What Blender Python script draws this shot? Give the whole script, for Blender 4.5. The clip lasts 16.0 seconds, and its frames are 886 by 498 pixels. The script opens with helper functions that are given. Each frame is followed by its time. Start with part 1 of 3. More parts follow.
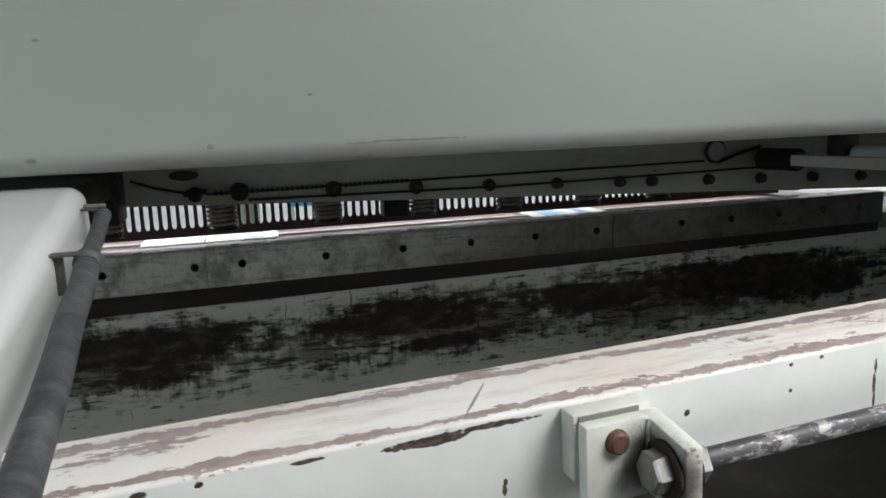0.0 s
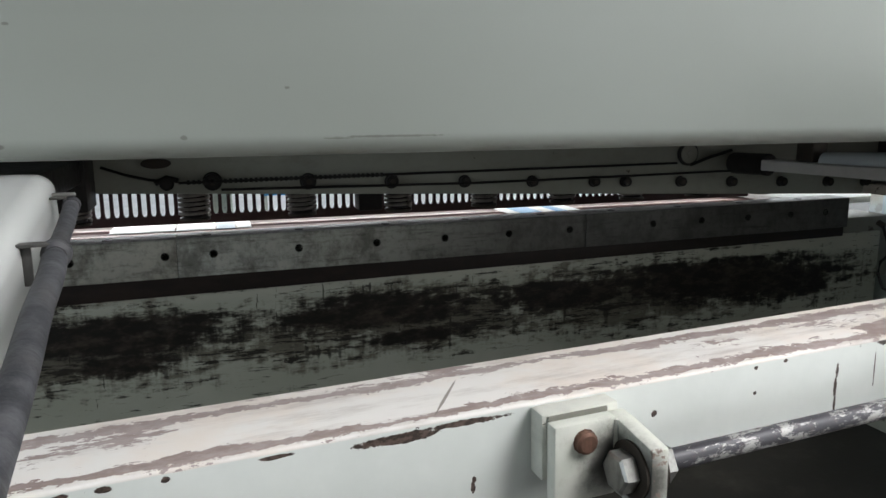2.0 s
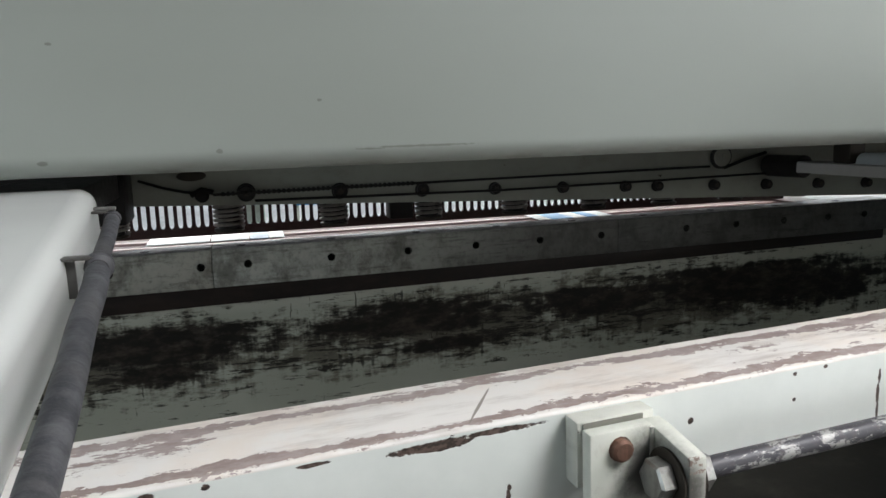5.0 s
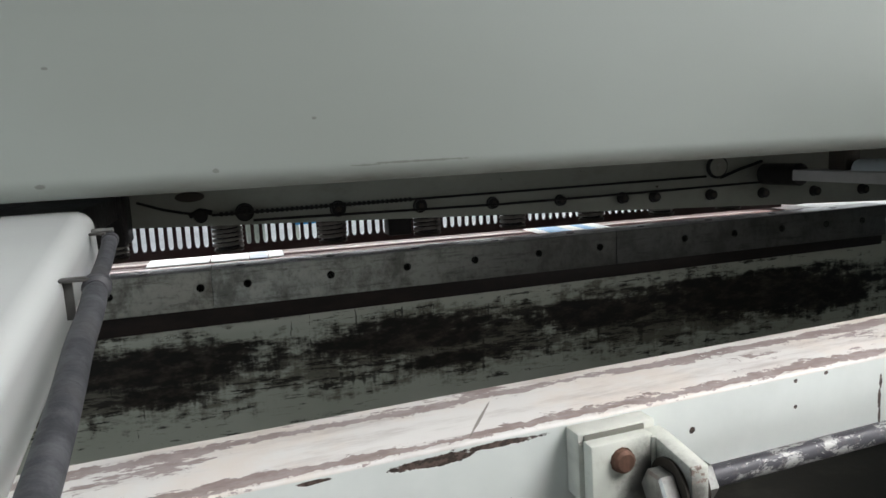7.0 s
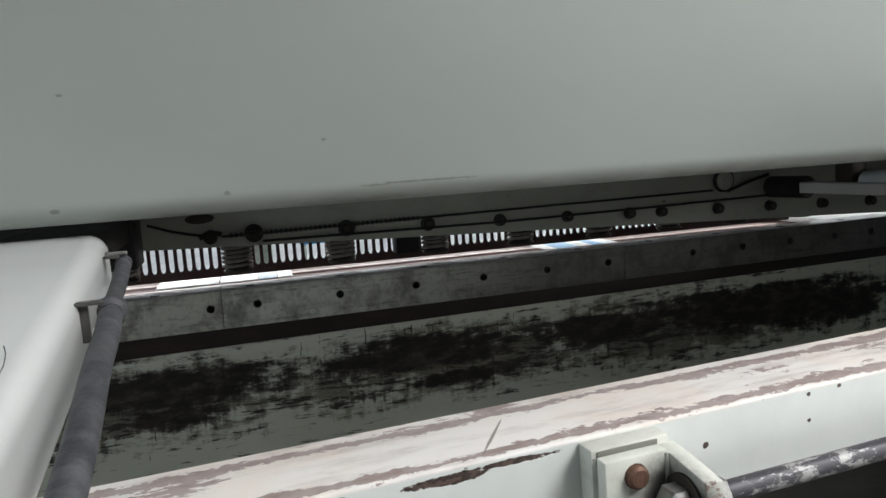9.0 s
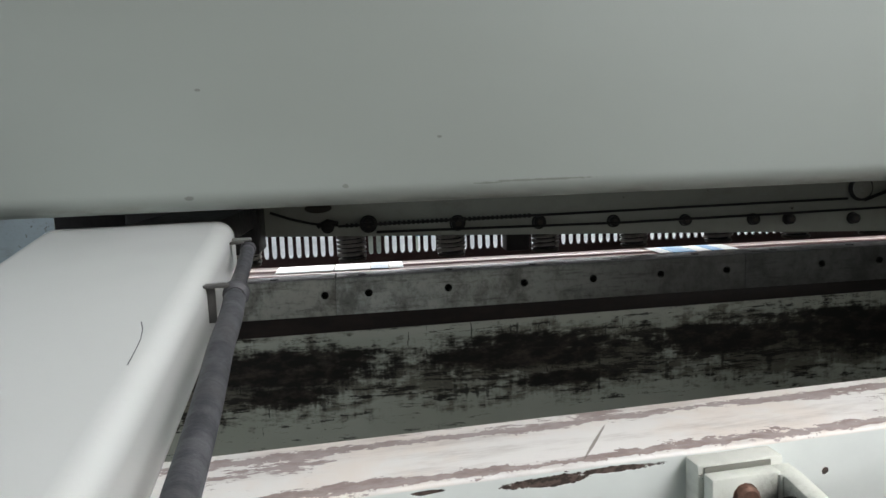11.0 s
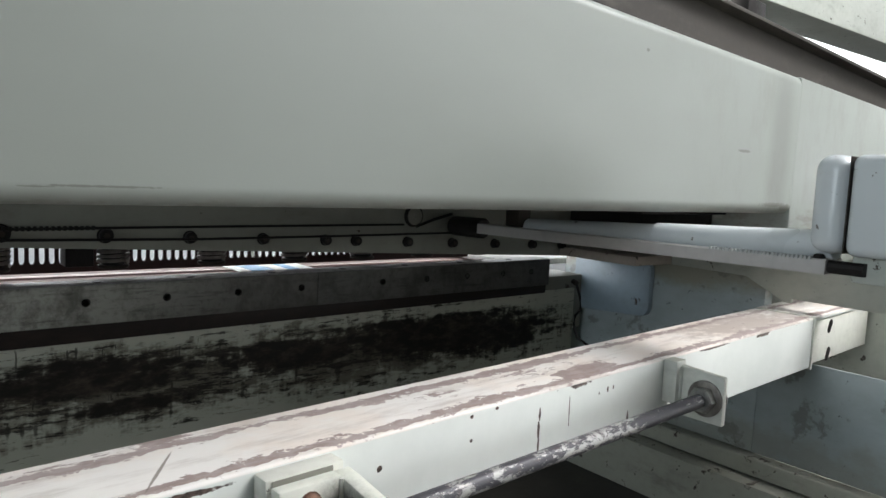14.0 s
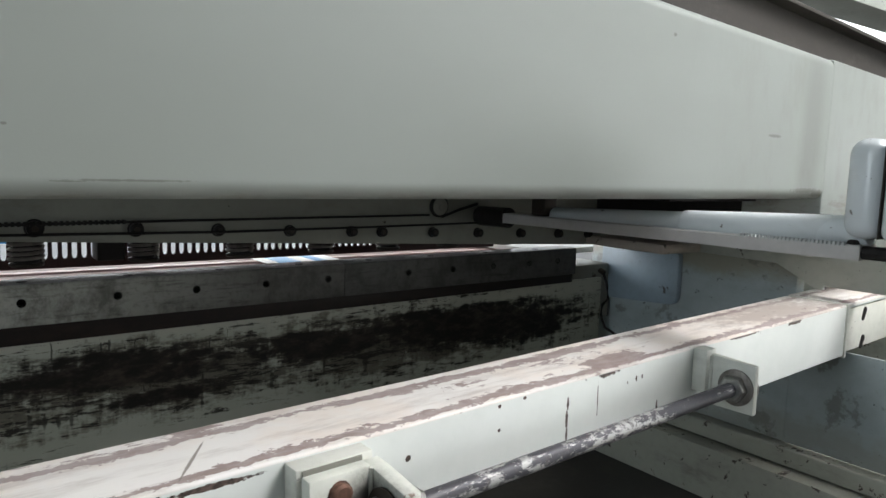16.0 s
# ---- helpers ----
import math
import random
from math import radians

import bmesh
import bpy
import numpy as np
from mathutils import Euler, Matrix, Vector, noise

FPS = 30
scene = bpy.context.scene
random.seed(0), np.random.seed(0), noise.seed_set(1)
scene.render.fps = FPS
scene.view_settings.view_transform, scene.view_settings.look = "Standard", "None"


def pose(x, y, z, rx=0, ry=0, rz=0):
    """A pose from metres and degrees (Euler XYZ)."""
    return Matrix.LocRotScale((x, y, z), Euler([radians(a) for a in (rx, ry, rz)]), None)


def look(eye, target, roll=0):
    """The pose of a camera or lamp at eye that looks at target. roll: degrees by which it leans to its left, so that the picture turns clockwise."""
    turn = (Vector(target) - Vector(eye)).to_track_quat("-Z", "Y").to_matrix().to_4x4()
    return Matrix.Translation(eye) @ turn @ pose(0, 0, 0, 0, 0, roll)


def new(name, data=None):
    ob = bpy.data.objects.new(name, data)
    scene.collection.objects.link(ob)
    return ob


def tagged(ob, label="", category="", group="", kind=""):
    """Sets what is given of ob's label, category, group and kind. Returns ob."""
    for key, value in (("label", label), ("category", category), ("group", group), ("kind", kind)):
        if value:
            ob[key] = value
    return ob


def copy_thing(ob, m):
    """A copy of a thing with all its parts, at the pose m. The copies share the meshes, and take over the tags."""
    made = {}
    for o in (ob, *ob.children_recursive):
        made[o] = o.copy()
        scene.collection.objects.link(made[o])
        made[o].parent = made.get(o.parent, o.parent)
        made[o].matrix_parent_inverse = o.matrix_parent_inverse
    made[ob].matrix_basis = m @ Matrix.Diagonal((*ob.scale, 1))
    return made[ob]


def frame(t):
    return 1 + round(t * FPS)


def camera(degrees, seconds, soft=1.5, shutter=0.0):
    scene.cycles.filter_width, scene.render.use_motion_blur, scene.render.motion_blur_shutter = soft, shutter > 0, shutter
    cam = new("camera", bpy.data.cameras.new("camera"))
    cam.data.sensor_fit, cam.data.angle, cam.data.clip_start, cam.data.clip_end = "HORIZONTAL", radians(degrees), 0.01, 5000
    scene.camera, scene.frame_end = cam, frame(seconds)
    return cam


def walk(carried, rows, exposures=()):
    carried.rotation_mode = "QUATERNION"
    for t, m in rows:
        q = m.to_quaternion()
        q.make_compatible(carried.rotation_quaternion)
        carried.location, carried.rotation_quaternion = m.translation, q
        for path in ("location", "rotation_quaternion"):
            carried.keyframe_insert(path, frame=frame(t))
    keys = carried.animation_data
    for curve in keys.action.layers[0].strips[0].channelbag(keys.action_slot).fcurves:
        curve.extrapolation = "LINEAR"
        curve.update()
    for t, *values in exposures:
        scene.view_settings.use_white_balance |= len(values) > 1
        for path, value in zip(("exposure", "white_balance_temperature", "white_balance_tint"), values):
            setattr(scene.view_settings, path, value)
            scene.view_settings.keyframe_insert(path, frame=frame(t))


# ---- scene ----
cam = camera(62.9, 16.0, shutter=0.5)
PATH = [
    (0, (0.184, -0.066, 1.145), (0.707, 1.833, 0.796), -2.2),
    (0.5, (0.186, -0.062, 1.151), (0.747, 1.816, 0.752), -0.6),
    (1, (0.185, -0.064, 1.152), (0.778, 1.807, 0.768), 0.2),
    (1.5, (0.185, -0.064, 1.152), (0.811, 1.799, 0.785), 0.0),
    (2, (0.182, -0.065, 1.153), (0.775, 1.809, 0.782), -0.4),
    (2.5, (0.183, -0.068, 1.154), (0.79, 1.8, 0.775), -0.3),
    (3, (0.181, -0.067, 1.155), (0.794, 1.799, 0.781), -0.2),
    (3.5, (0.18, -0.065, 1.155), (0.755, 1.814, 0.785), -0.5),
    (4, (0.178, -0.066, 1.155), (0.716, 1.827, 0.796), -0.8),
    (6.5, (0.179, -0.072, 1.158), (0.683, 1.835, 0.827), -2.1),
    (7, (0.183, -0.074, 1.153), (0.698, 1.834, 0.847), -2.8),
    (7.5, (0.182, -0.077, 1.154), (0.7, 1.834, 0.877), -3.4),
    (8, (0.18, -0.079, 1.156), (0.697, 1.836, 0.9), -3.7),
    (10.5, (0.175, -0.078, 1.154), (0.5, 1.878, 0.891), -3.1),
    (11, (0.176, -0.083, 1.161), (0.381, 1.89, 0.904), -2.2),
    (11.5, (0.176, -0.089, 1.162), (0.392, 1.884, 0.915), -1.9),
    (12, (0.181, -0.098, 1.163), (0.594, 1.841, 0.904), -1.3),
    (12.5, (0.191, -0.084, 1.16), (0.887, 1.774, 0.911), -0.5),
    (13, (0.189, -0.083, 1.162), (1.102, 1.682, 0.929), 1.2),
    (13.5, (0.193, -0.078, 1.159), (1.288, 1.584, 0.966), 1.7),
    (14, (0.195, -0.073, 1.154), (1.427, 1.49, 0.956), 2.7),
    (14.5, (0.193, -0.072, 1.154), (1.389, 1.519, 0.955), 2.2),
    (15, (0.196, -0.072, 1.156), (1.387, 1.52, 0.935), 2.2),
    (15.5, (0.195, -0.073, 1.152), (1.383, 1.521, 0.932), 2.0),
    (16, (0.195, -0.071, 1.153), (1.37, 1.531, 0.926), 1.9),
]
walk(cam, [(t, look(eye, target, roll)) for t, eye, target, roll in PATH])

# ---------- world, sun, large lights ----------
world = bpy.data.worlds.new("world")
scene.world = world
world.use_nodes = True
wn = world.node_tree.nodes
sky = wn.new("ShaderNodeTexSky")
sky.sky_type, sky.sun_disc, sky.sun_elevation, sky.sun_rotation = "NISHITA", False, radians(24), radians(-12)
world.node_tree.links.new(sky.outputs[0], wn["Background"].inputs[0])
wn["Background"].inputs[1].default_value = 0.10


def area_lamp(name, eye, target, sx, sy, watts, color):
    lamp = bpy.data.lights.new(name, "AREA")
    lamp.shape, lamp.size, lamp.size_y, lamp.energy, lamp.color = "RECTANGLE", sx, sy, watts, color
    ob = new(name, lamp)
    ob.matrix_basis = look(eye, target)
    return ob


sun_lamp = bpy.data.lights.new("sun", "SUN")
sun_lamp.energy, sun_lamp.angle, sun_lamp.color = 4.5, radians(0.5), (1.0, 0.95, 0.88)
sun_ob = new("sun", sun_lamp)
sun_ob.matrix_basis = look((-1.5, 9.5, 4.0), (0, 2.5, 0.8))
# daylight in the roof light, the high side window, the open hall front and the rear side door
area_lamp("roof_light_daylight", (3.9, -1.6, 4.75), (2.9, -0.9, 0), 3.2, 2.4, 490, (1.0, 0.985, 0.99))
area_lamp("high_window_daylight", (-6.9, 0.0, 2.3), (0, 0.6, 1.0), 3.0, 3.0, 190, (0.82, 0.92, 1.0))
area_lamp("front_daylight", (0.1, 6.9, 2.4), (0.6, 2.0, 0.8), 6.0, 3.4, 340, (0.95, 0.98, 1.0))
area_lamp("rear_door_daylight", (9.0, -5.9, 1.7), (1.6, 1.0, 1.2), 3.0, 3.0, 230, (0.97, 0.99, 1.0))


# ---------- materials ----------
class Nodes:
    def __init__(self, name):
        self.mat = bpy.data.materials.new(name)
        self.mat.use_nodes = True
        self.tree = self.mat.node_tree
        self.bsdf = self.tree.nodes["Principled BSDF"]
        self.made = {}

    def add(self, kind, **values):
        n = self.tree.nodes.new(kind)
        for key, value in values.items():
            n.inputs[key].default_value = value
        return n

    def link(self, a, b):
        self.tree.links.new(a, b)

    def place(self, local=False):
        key = "local" if local else "world"
        if key not in self.made:
            if local:
                self.made[key] = self.add("ShaderNodeTexCoord").outputs["Object"]
            else:
                self.made[key] = self.add("ShaderNodeNewGeometry").outputs["Position"]
        return self.made[key]

    def noise(self, scale, stretch=(1, 1, 1), detail=4.0, rough=0.6, local=False, shift=0.0, warp=0.0):
        m = self.add("ShaderNodeMapping")
        m.inputs["Scale"].default_value = stretch
        m.inputs["Location"].default_value = (shift, shift * 0.7, shift * 1.3)
        self.link(self.place(local), m.inputs["Vector"])
        n = self.add("ShaderNodeTexNoise", Scale=scale, Detail=detail, Roughness=rough, Distortion=warp)
        self.link(m.outputs[0], n.inputs["Vector"])
        return n.outputs["Fac"]

    def math(self, op, a, b=0.0, clamp=False):
        n = self.tree.nodes.new("ShaderNodeMath")
        n.operation, n.use_clamp = op, clamp
        for slot, v in zip((0, 1), (a, b)):
            if isinstance(v, (int, float)):
                n.inputs[slot].default_value = v
            else:
                self.link(v, n.inputs[slot])
        return n.outputs[0]

    def step(self, value, lo, hi):
        n = self.add("ShaderNodeMapRange")
        n.interpolation_type = "SMOOTHSTEP"
        n.inputs["From Min"].default_value, n.inputs["From Max"].default_value = lo, hi
        self.link(value, n.inputs["Value"])
        return n.outputs["Result"]

    def blob(self, u, v, cu, cv, ru, rv, fray=None, soft=0.5):
        """1 inside an oval of two coordinates, with an edge frayed by a noise."""
        a = self.math("DIVIDE", self.math("SUBTRACT", u, cu), ru)
        b = self.math("DIVIDE", self.math("SUBTRACT", v, cv), rv)
        d = self.math("SQRT", self.math("ADD", self.math("MULTIPLY", a, a), self.math("MULTIPLY", b, b)))
        if fray is not None:
            d = self.math("ADD", d, fray)
        return self.math("SUBTRACT", 1.0, self.step(d, 1.0 - soft, 1.0 + soft))

    def most(self, values):
        out = values[0]
        for v in values[1:]:
            out = self.math("MAXIMUM", out, v)
        return out

    def axes(self, local=False):
        n = self.tree.nodes.new("ShaderNodeSeparateXYZ")
        self.link(self.place(local), n.inputs[0])
        return n.outputs

    def mix(self, fac, a, b):
        n = self.tree.nodes.new("ShaderNodeMix")
        n.data_type = "RGBA"
        for slot, v in (("Factor", fac), ("A", a), ("B", b)):
            i = [s for s in n.inputs if s.name == slot and (s.type == ("VALUE" if slot == "Factor" else "RGBA"))][0]
            if isinstance(v, (int, float)):
                i.default_value = v
            elif isinstance(v, tuple):
                i.default_value = (*v, 1)
            else:
                self.link(v, i)
        return [o for o in n.outputs if o.type == "RGBA"][0]

    def done(self, color, rough=0.5, metal=0.0, bump=None, bump_size=0.002, strength=0.6, spec=0.5):
        b = self.bsdf
        for name, v in (("Base Color", color), ("Roughness", rough), ("Metallic", metal)):
            if isinstance(v, tuple):
                b.inputs[name].default_value = (*v, 1)
            elif isinstance(v, (int, float)):
                b.inputs[name].default_value = v
            else:
                self.link(v, b.inputs[name])
        b.inputs["Specular IOR Level"].default_value = spec
        if bump is not None:
            n = self.add("ShaderNodeBump", Strength=strength, Distance=bump_size)
            self.link(bump, n.inputs["Height"])
            self.link(n.outputs[0], b.inputs["Normal"])
        return self.mat


def paint(name, color, dirt=(0.12, 0.11, 0.09), dirty=0.35, chips=0.0, chip_color=(0.06, 0.045, 0.035), rough=0.42, local=False, bump=0.35):
    n = Nodes(name)
    big = n.noise(1.6, detail=3, local=local)
    fine = n.noise(38, detail=4, local=local, shift=3)
    base = n.mix(n.step(big, 0.35, 0.7), color, tuple(c * 0.86 for c in color))
    smear_or_shade = n.math("MULTIPLY", n.step(n.noise(5, (1, 1, 2.5), 6, 0.68, local, 5.0), 0.5, 0.85), dirty)
    base = n.mix(smear_or_shade, base, dirt)
    base = n.mix(n.math("MULTIPLY", n.step(fine, 0.4, 0.8), 0.12), base, dirt)
    if chips:
        c = n.step(n.noise(22, detail=5, rough=0.7, local=local, shift=11), 0.76 - chips, 0.775 - chips)
        base = n.mix(c, base, chip_color)
    r = n.math("ADD", n.math("MULTIPLY", fine, 0.2 if bump else 0.04), rough - (0.1 if bump else 0.02))
    return n.done(base, r, 0.0, fine if bump else None, 0.0008, bump)


def enamel(name, color, chips=0.0):
    """Smooth glossy enamel with soft clouds, a few scuffs and chips."""
    n = Nodes(name)
    cloud = n.noise(2.2, detail=3, rough=0.5, shift=2.0)
    base = n.mix(n.step(cloud, 0.38, 0.66), color, tuple(c * 0.90 for c in color))
    scuff = n.math("MULTIPLY", n.step(n.noise(7, (1, 0.5, 1), 4, 0.6, shift=19.0), 0.60, 0.75), 0.22)
    base = n.mix(scuff, base, (0.30, 0.29, 0.25))
    nick = n.step(n.noise(44, (1, 0.7, 1), 4, 0.6, shift=27.0), 0.80 - chips, 0.81 - chips)
    base = n.mix(n.math("MULTIPLY", nick, 0.8), base, (0.12, 0.10, 0.08))
    return n.done(base, n.math("ADD", n.math("MULTIPLY", cloud, 0.12), 0.20), 0.0, n.noise(6, detail=2, shift=3.0), 0.004, 0.12)


def steel(name, color, rough=0.45, metal=0.9, stain=(0.05, 0.04, 0.03), amount=0.6, stretch=(8, 8, 1.2)):
    n = Nodes(name)
    streak = n.noise(4, stretch, 5, 0.65)
    grain = n.noise(60, (1, 1, 1), 4, 0.6, shift=4)
    base = n.mix(n.math("MULTIPLY", n.step(streak, 0.42, 0.72), amount), color, stain)
    base = n.mix(n.math("MULTIPLY", n.step(grain, 0.45, 0.75), 0.3), base, stain)
    return n.done(base, n.math("ADD", n.math("MULTIPLY", grain, 0.3), rough - 0.15), metal, grain, 0.0006, 0.5, spec=0.25)


def worn_gauge():
    """Cream paint on the gauge beam, rubbed to brown primer along both top edges, with a shadow painted on its right
    end.
    """
    n = Nodes("chipped_cream_paint")
    x, y, z = n.axes(True)
    rag = n.noise(7, (0.5, 1, 1), 3, 0.5, True, 2.0)
    rag2 = n.noise(34, (0.55, 1, 1), 4, 0.7, True, 7.0)
    rag3 = n.noise(120, (0.6, 1, 1), 3, 0.7, True, 9.0)
    wob = n.math("ADD", n.math("MULTIPLY", rag, 0.060), n.math("ADD", n.math("MULTIPLY", rag2, 0.062), n.math("MULTIPLY", rag3, 0.032)))
    wob = n.math("SUBTRACT", wob, 0.077)
    jag = n.math("ADD", n.math("MULTIPLY", rag2, 0.042), n.math("MULTIPLY", rag3, 0.030))
    jag = n.math("SUBTRACT", jag, 0.036)
    # primer strips a little in from the front edge and the back edge
    front = n.math("MULTIPLY", n.step(n.math("ADD", y, jag), 0.0085, 0.0095), n.math("SUBTRACT", 1.0, n.step(n.math("ADD", y, wob), 0.030, 0.031)))
    back = n.math("MULTIPLY", n.step(n.math("ADD", y, wob), 0.140, 0.141), n.math("SUBTRACT", 1.0, n.step(n.math("ADD", y, jag), 0.160, 0.161)))
    ontop = n.step(z, -0.006, -0.004)
    patch_n = n.noise(9, (0.45, 1.3, 1), 8, 0.74, True, 15.0)
    patch = n.step(patch_n, 0.588, 0.594)
    tongue = n.blob(x, y, 1.40, 0.045, 0.10, 0.036, n.math("MULTIPLY", n.math("SUBTRACT", rag2, 0.5), 2.2), 0.05)
    # cast shadow on the beam's right end, painted as a frayed dark oval
    end = n.blob(x, y, 2.2, 0.08, 0.30, 0.09, n.math("MULTIPLY", n.math("SUBTRACT", rag2, 0.5), 3.0), 0.5)
    primer = n.math("MULTIPLY", ontop, n.most([front, back, patch, tongue]), True)
    smear_or_shade = n.math("MULTIPLY", n.math("MULTIPLY", ontop, end), 0.75)
    grime = n.math("MULTIPLY", n.math("MULTIPLY", ontop, n.step(n.noise(11, (0.3, 1.6, 1), 6, 0.7, True, 51.0), 0.47, 0.72)), 0.55)
    cut = n.blob(n.math("SUBTRACT", x, n.math("MULTIPLY", y, 0.681)), y, 0.4455, 0.070, 0.0028, 0.056, n.math("MULTIPLY", n.math("SUBTRACT", rag2, 0.5), 1.2), 0.2)
    # marks on the front face: long chips under the edge, dots and two runs
    face = n.math("SUBTRACT", 1.0, ontop)
    fr = n.math("MULTIPLY", n.math("SUBTRACT", n.math("ADD", n.math("MULTIPLY", rag2, 0.6), n.math("MULTIPLY", rag3, 0.4)), 0.5), 3.4)
    marks = [n.blob(x, z, cx, cz, rx, rz, fr, 0.12) for cx, cz, rx, rz in (
        (0.40, -0.017, 0.060, 0.0065), (0.50, -0.012, 0.060, 0.0045), (0.236, -0.010, 0.022, 0.0025), (0.105, -0.012, 0.005, 0.0045), (0.037, -0.010, 0.008, 0.004), (-0.01, -0.010, 0.010, 0.003),
        (0.507, -0.100, 0.003, 0.006), (0.505, -0.112, 0.0035, 0.008), (0.811, -0.055, 0.0045, 0.0045), (1.011, -0.056, 0.003, 0.003), (1.011, -0.0127, 0.004, 0.0035),
        (1.074, -0.0088, 0.0045, 0.004), (1.193, -0.044, 0.003, 0.013), (1.191, -0.074, 0.0032, 0.015), (1.192, -0.108, 0.003, 0.016), (1.31, -0.006, 0.03, 0.006), (1.283, -0.050, 0.0014, 0.040),
        (1.41, -0.035, 0.0025, 0.006), (1.43, -0.033, 0.002, 0.004), (1.38, -0.037, 0.002, 0.004), (1.489, -0.112, 0.003, 0.012), (1.85, -0.005, 0.06, 0.004), (2.12, -0.008, 0.04, 0.005))]
    chips = n.step(n.math("ADD", n.noise(30, (0.6, 1, 1.2), 5, 0.75, True, 21.0), n.math("MULTIPLY", n.step(z, -0.022, -0.006), 0.075)), 0.735, 0.74)
    chip = n.math("MULTIPLY", face, n.most([*marks, chips]), True)
    cloud = n.noise(5, (1, 1, 1), 5, 0.65, True, 1.0)
    cream = n.mix(n.step(cloud, 0.38, 0.62), (0.80, 0.735, 0.665), (0.81, 0.79, 0.75))
    pale = n.mix(n.step(cloud, 0.3, 0.7), (0.76, 0.79, 0.755), (0.69, 0.725, 0.69))
    base = n.mix(ontop, pale, cream)
    base = n.mix(n.math("MAXIMUM", smear_or_shade, grime), base, (0.36, 0.30, 0.26))
    prim = n.mix(n.step(rag2, 0.35, 0.65), (0.29, 0.225, 0.205), (0.41, 0.345, 0.325))
    base = n.mix(primer, base, prim)
    base = n.mix(n.math("MULTIPLY", ontop, n.math("MULTIPLY", cut, 0.8)), base, (0.16, 0.13, 0.10))
    base = n.mix(chip, base, n.mix(n.step(rag3, 0.4, 0.6), (0.035, 0.025, 0.02), (0.12, 0.085, 0.07)))
    height = n.math("SUBTRACT", 1.0, n.math("MAXIMUM", primer, chip))
    return n.done(base, n.math("ADD", n.math("MULTIPLY", rag2, 0.25), 0.35), 0.0, height, 0.0012, 0.6)


def oily_table():
    """Green-grey table plate, scraped by falling cuts and blackened by oil in broad patches."""
    n = Nodes("oil_stained_paint")
    x, y, z = n.axes()
    streak = n.noise(3.2, (2.0, 1, 10), 7, 0.72, shift=1.5)
    lumps = n.noise(2.2, (1.5, 1, 2.2), 3, 0.55, shift=8.3)
    scratch = n.noise(8, (1.0, 1, 10), 7, 0.78, shift=12.0)
    upright = n.noise(9, (7, 1, 0.9), 4, 0.6, shift=17.0)
    fray = n.noise(15, (1.2, 1, 2.6), 6, 0.66, shift=23.0)
    wear = n.math("ADD", n.math("MULTIPLY", streak, 0.9), n.math("ADD", n.math("MULTIPLY", fray, 0.9), n.math("MULTIPLY", upright, 0.35)))
    wear = n.math("MULTIPLY", n.math("SUBTRACT", wear, 1.02), 2.3)
    core = n.math("MULTIPLY", wear, 0.62)
    heavy = [n.blob(x, z, cx, cz, rx, rz, core, 0.24) for cx, cz, rx, rz in (
        (-0.05, 0.588, 0.31, 0.066), (-0.07, 0.500, 0.14, 0.036), (0.60, 0.590, 0.34, 0.058), (1.86, 0.597, 0.55, 0.090), (1.22, 0.592, 0.27, 0.052), (2.05, 0.57, 0.27, 0.09), (0.72, 0.505, 0.16, 0.026))]
    light = [n.blob(x, z, cx, cz, rx, rz, wear, 0.30) for cx, cz, rx, rz in ((0.7, 0.56, 0.62, 0.105), (1.5, 0.57, 0.85, 0.115), (-0.2, 0.55, 0.5, 0.12))]
    rim = n.math("SUBTRACT", 1.0, n.step(n.math("ADD", z, n.math("ADD", n.math("MULTIPLY", fray, 0.03), n.math("MULTIPLY", x, -0.012))), 0.655, 0.668))
    oil = n.math("MULTIPLY", n.math("MULTIPLY", n.most(heavy), 0.96), rim)
    brown = n.math("MULTIPLY", n.most(light), 0.85)
    zone = n.most(light)
    flakes = n.step(n.math("ADD", scratch, n.math("MULTIPLY", zone, 0.095)), 0.605, 0.613)
    runs = n.math("MULTIPLY", n.step(n.math("ADD", upright, n.math("MULTIPLY", zone, 0.07)), 0.70, 0.72), 0.8)
    lines = [n.blob(x, z, cx, cz, rx, rz, n.math("MULTIPLY", wear, 0.75), 0.3) for cx, cz, rx, rz in (
        (1.037, 0.505, 0.007, 0.036), (1.357, 0.515, 0.009, 0.036), (1.21, 0.52, 0.006, 0.03), (0.83, 0.50, 0.005, 0.05),
        (0.405, 0.483, 0.007, 0.024), (0.437, 0.483, 0.006, 0.024), (0.468, 0.480, 0.006, 0.023), (0.497, 0.480, 0.006, 0.022), (0.42, 0.487, 0.02, 0.006), (0.483, 0.484, 0.018, 0.006),
        (0.029, 0.475, 0.007, 0.022), (0.005, 0.478, 0.006, 0.02), (-0.06, 0.485, 0.006, 0.024), (2.32, 0.58, 0.014, 0.03), (2.40, 0.55, 0.006, 0.012))]
    dark = n.most([oil, n.math("MULTIPLY", flakes, 0.85), runs, n.math("MULTIPLY", n.most(lines), 0.72)])
    base = n.mix(n.step(lumps, 0.3, 0.7), (0.455, 0.46, 0.385), (0.385, 0.39, 0.32))
    base = n.mix(n.math("MULTIPLY", n.step(z, 0.64, 0.68), 0.4), base, (0.58, 0.58, 0.50))
    base = n.mix(brown, base, n.mix(n.step(streak, 0.35, 0.65), (0.13, 0.115, 0.085), (0.055, 0.042, 0.03)))
    black = n.mix(n.step(fray, 0.42, 0.75), (0.011, 0.009, 0.008), (0.055, 0.043, 0.032))
    base = n.mix(dark, base, black)
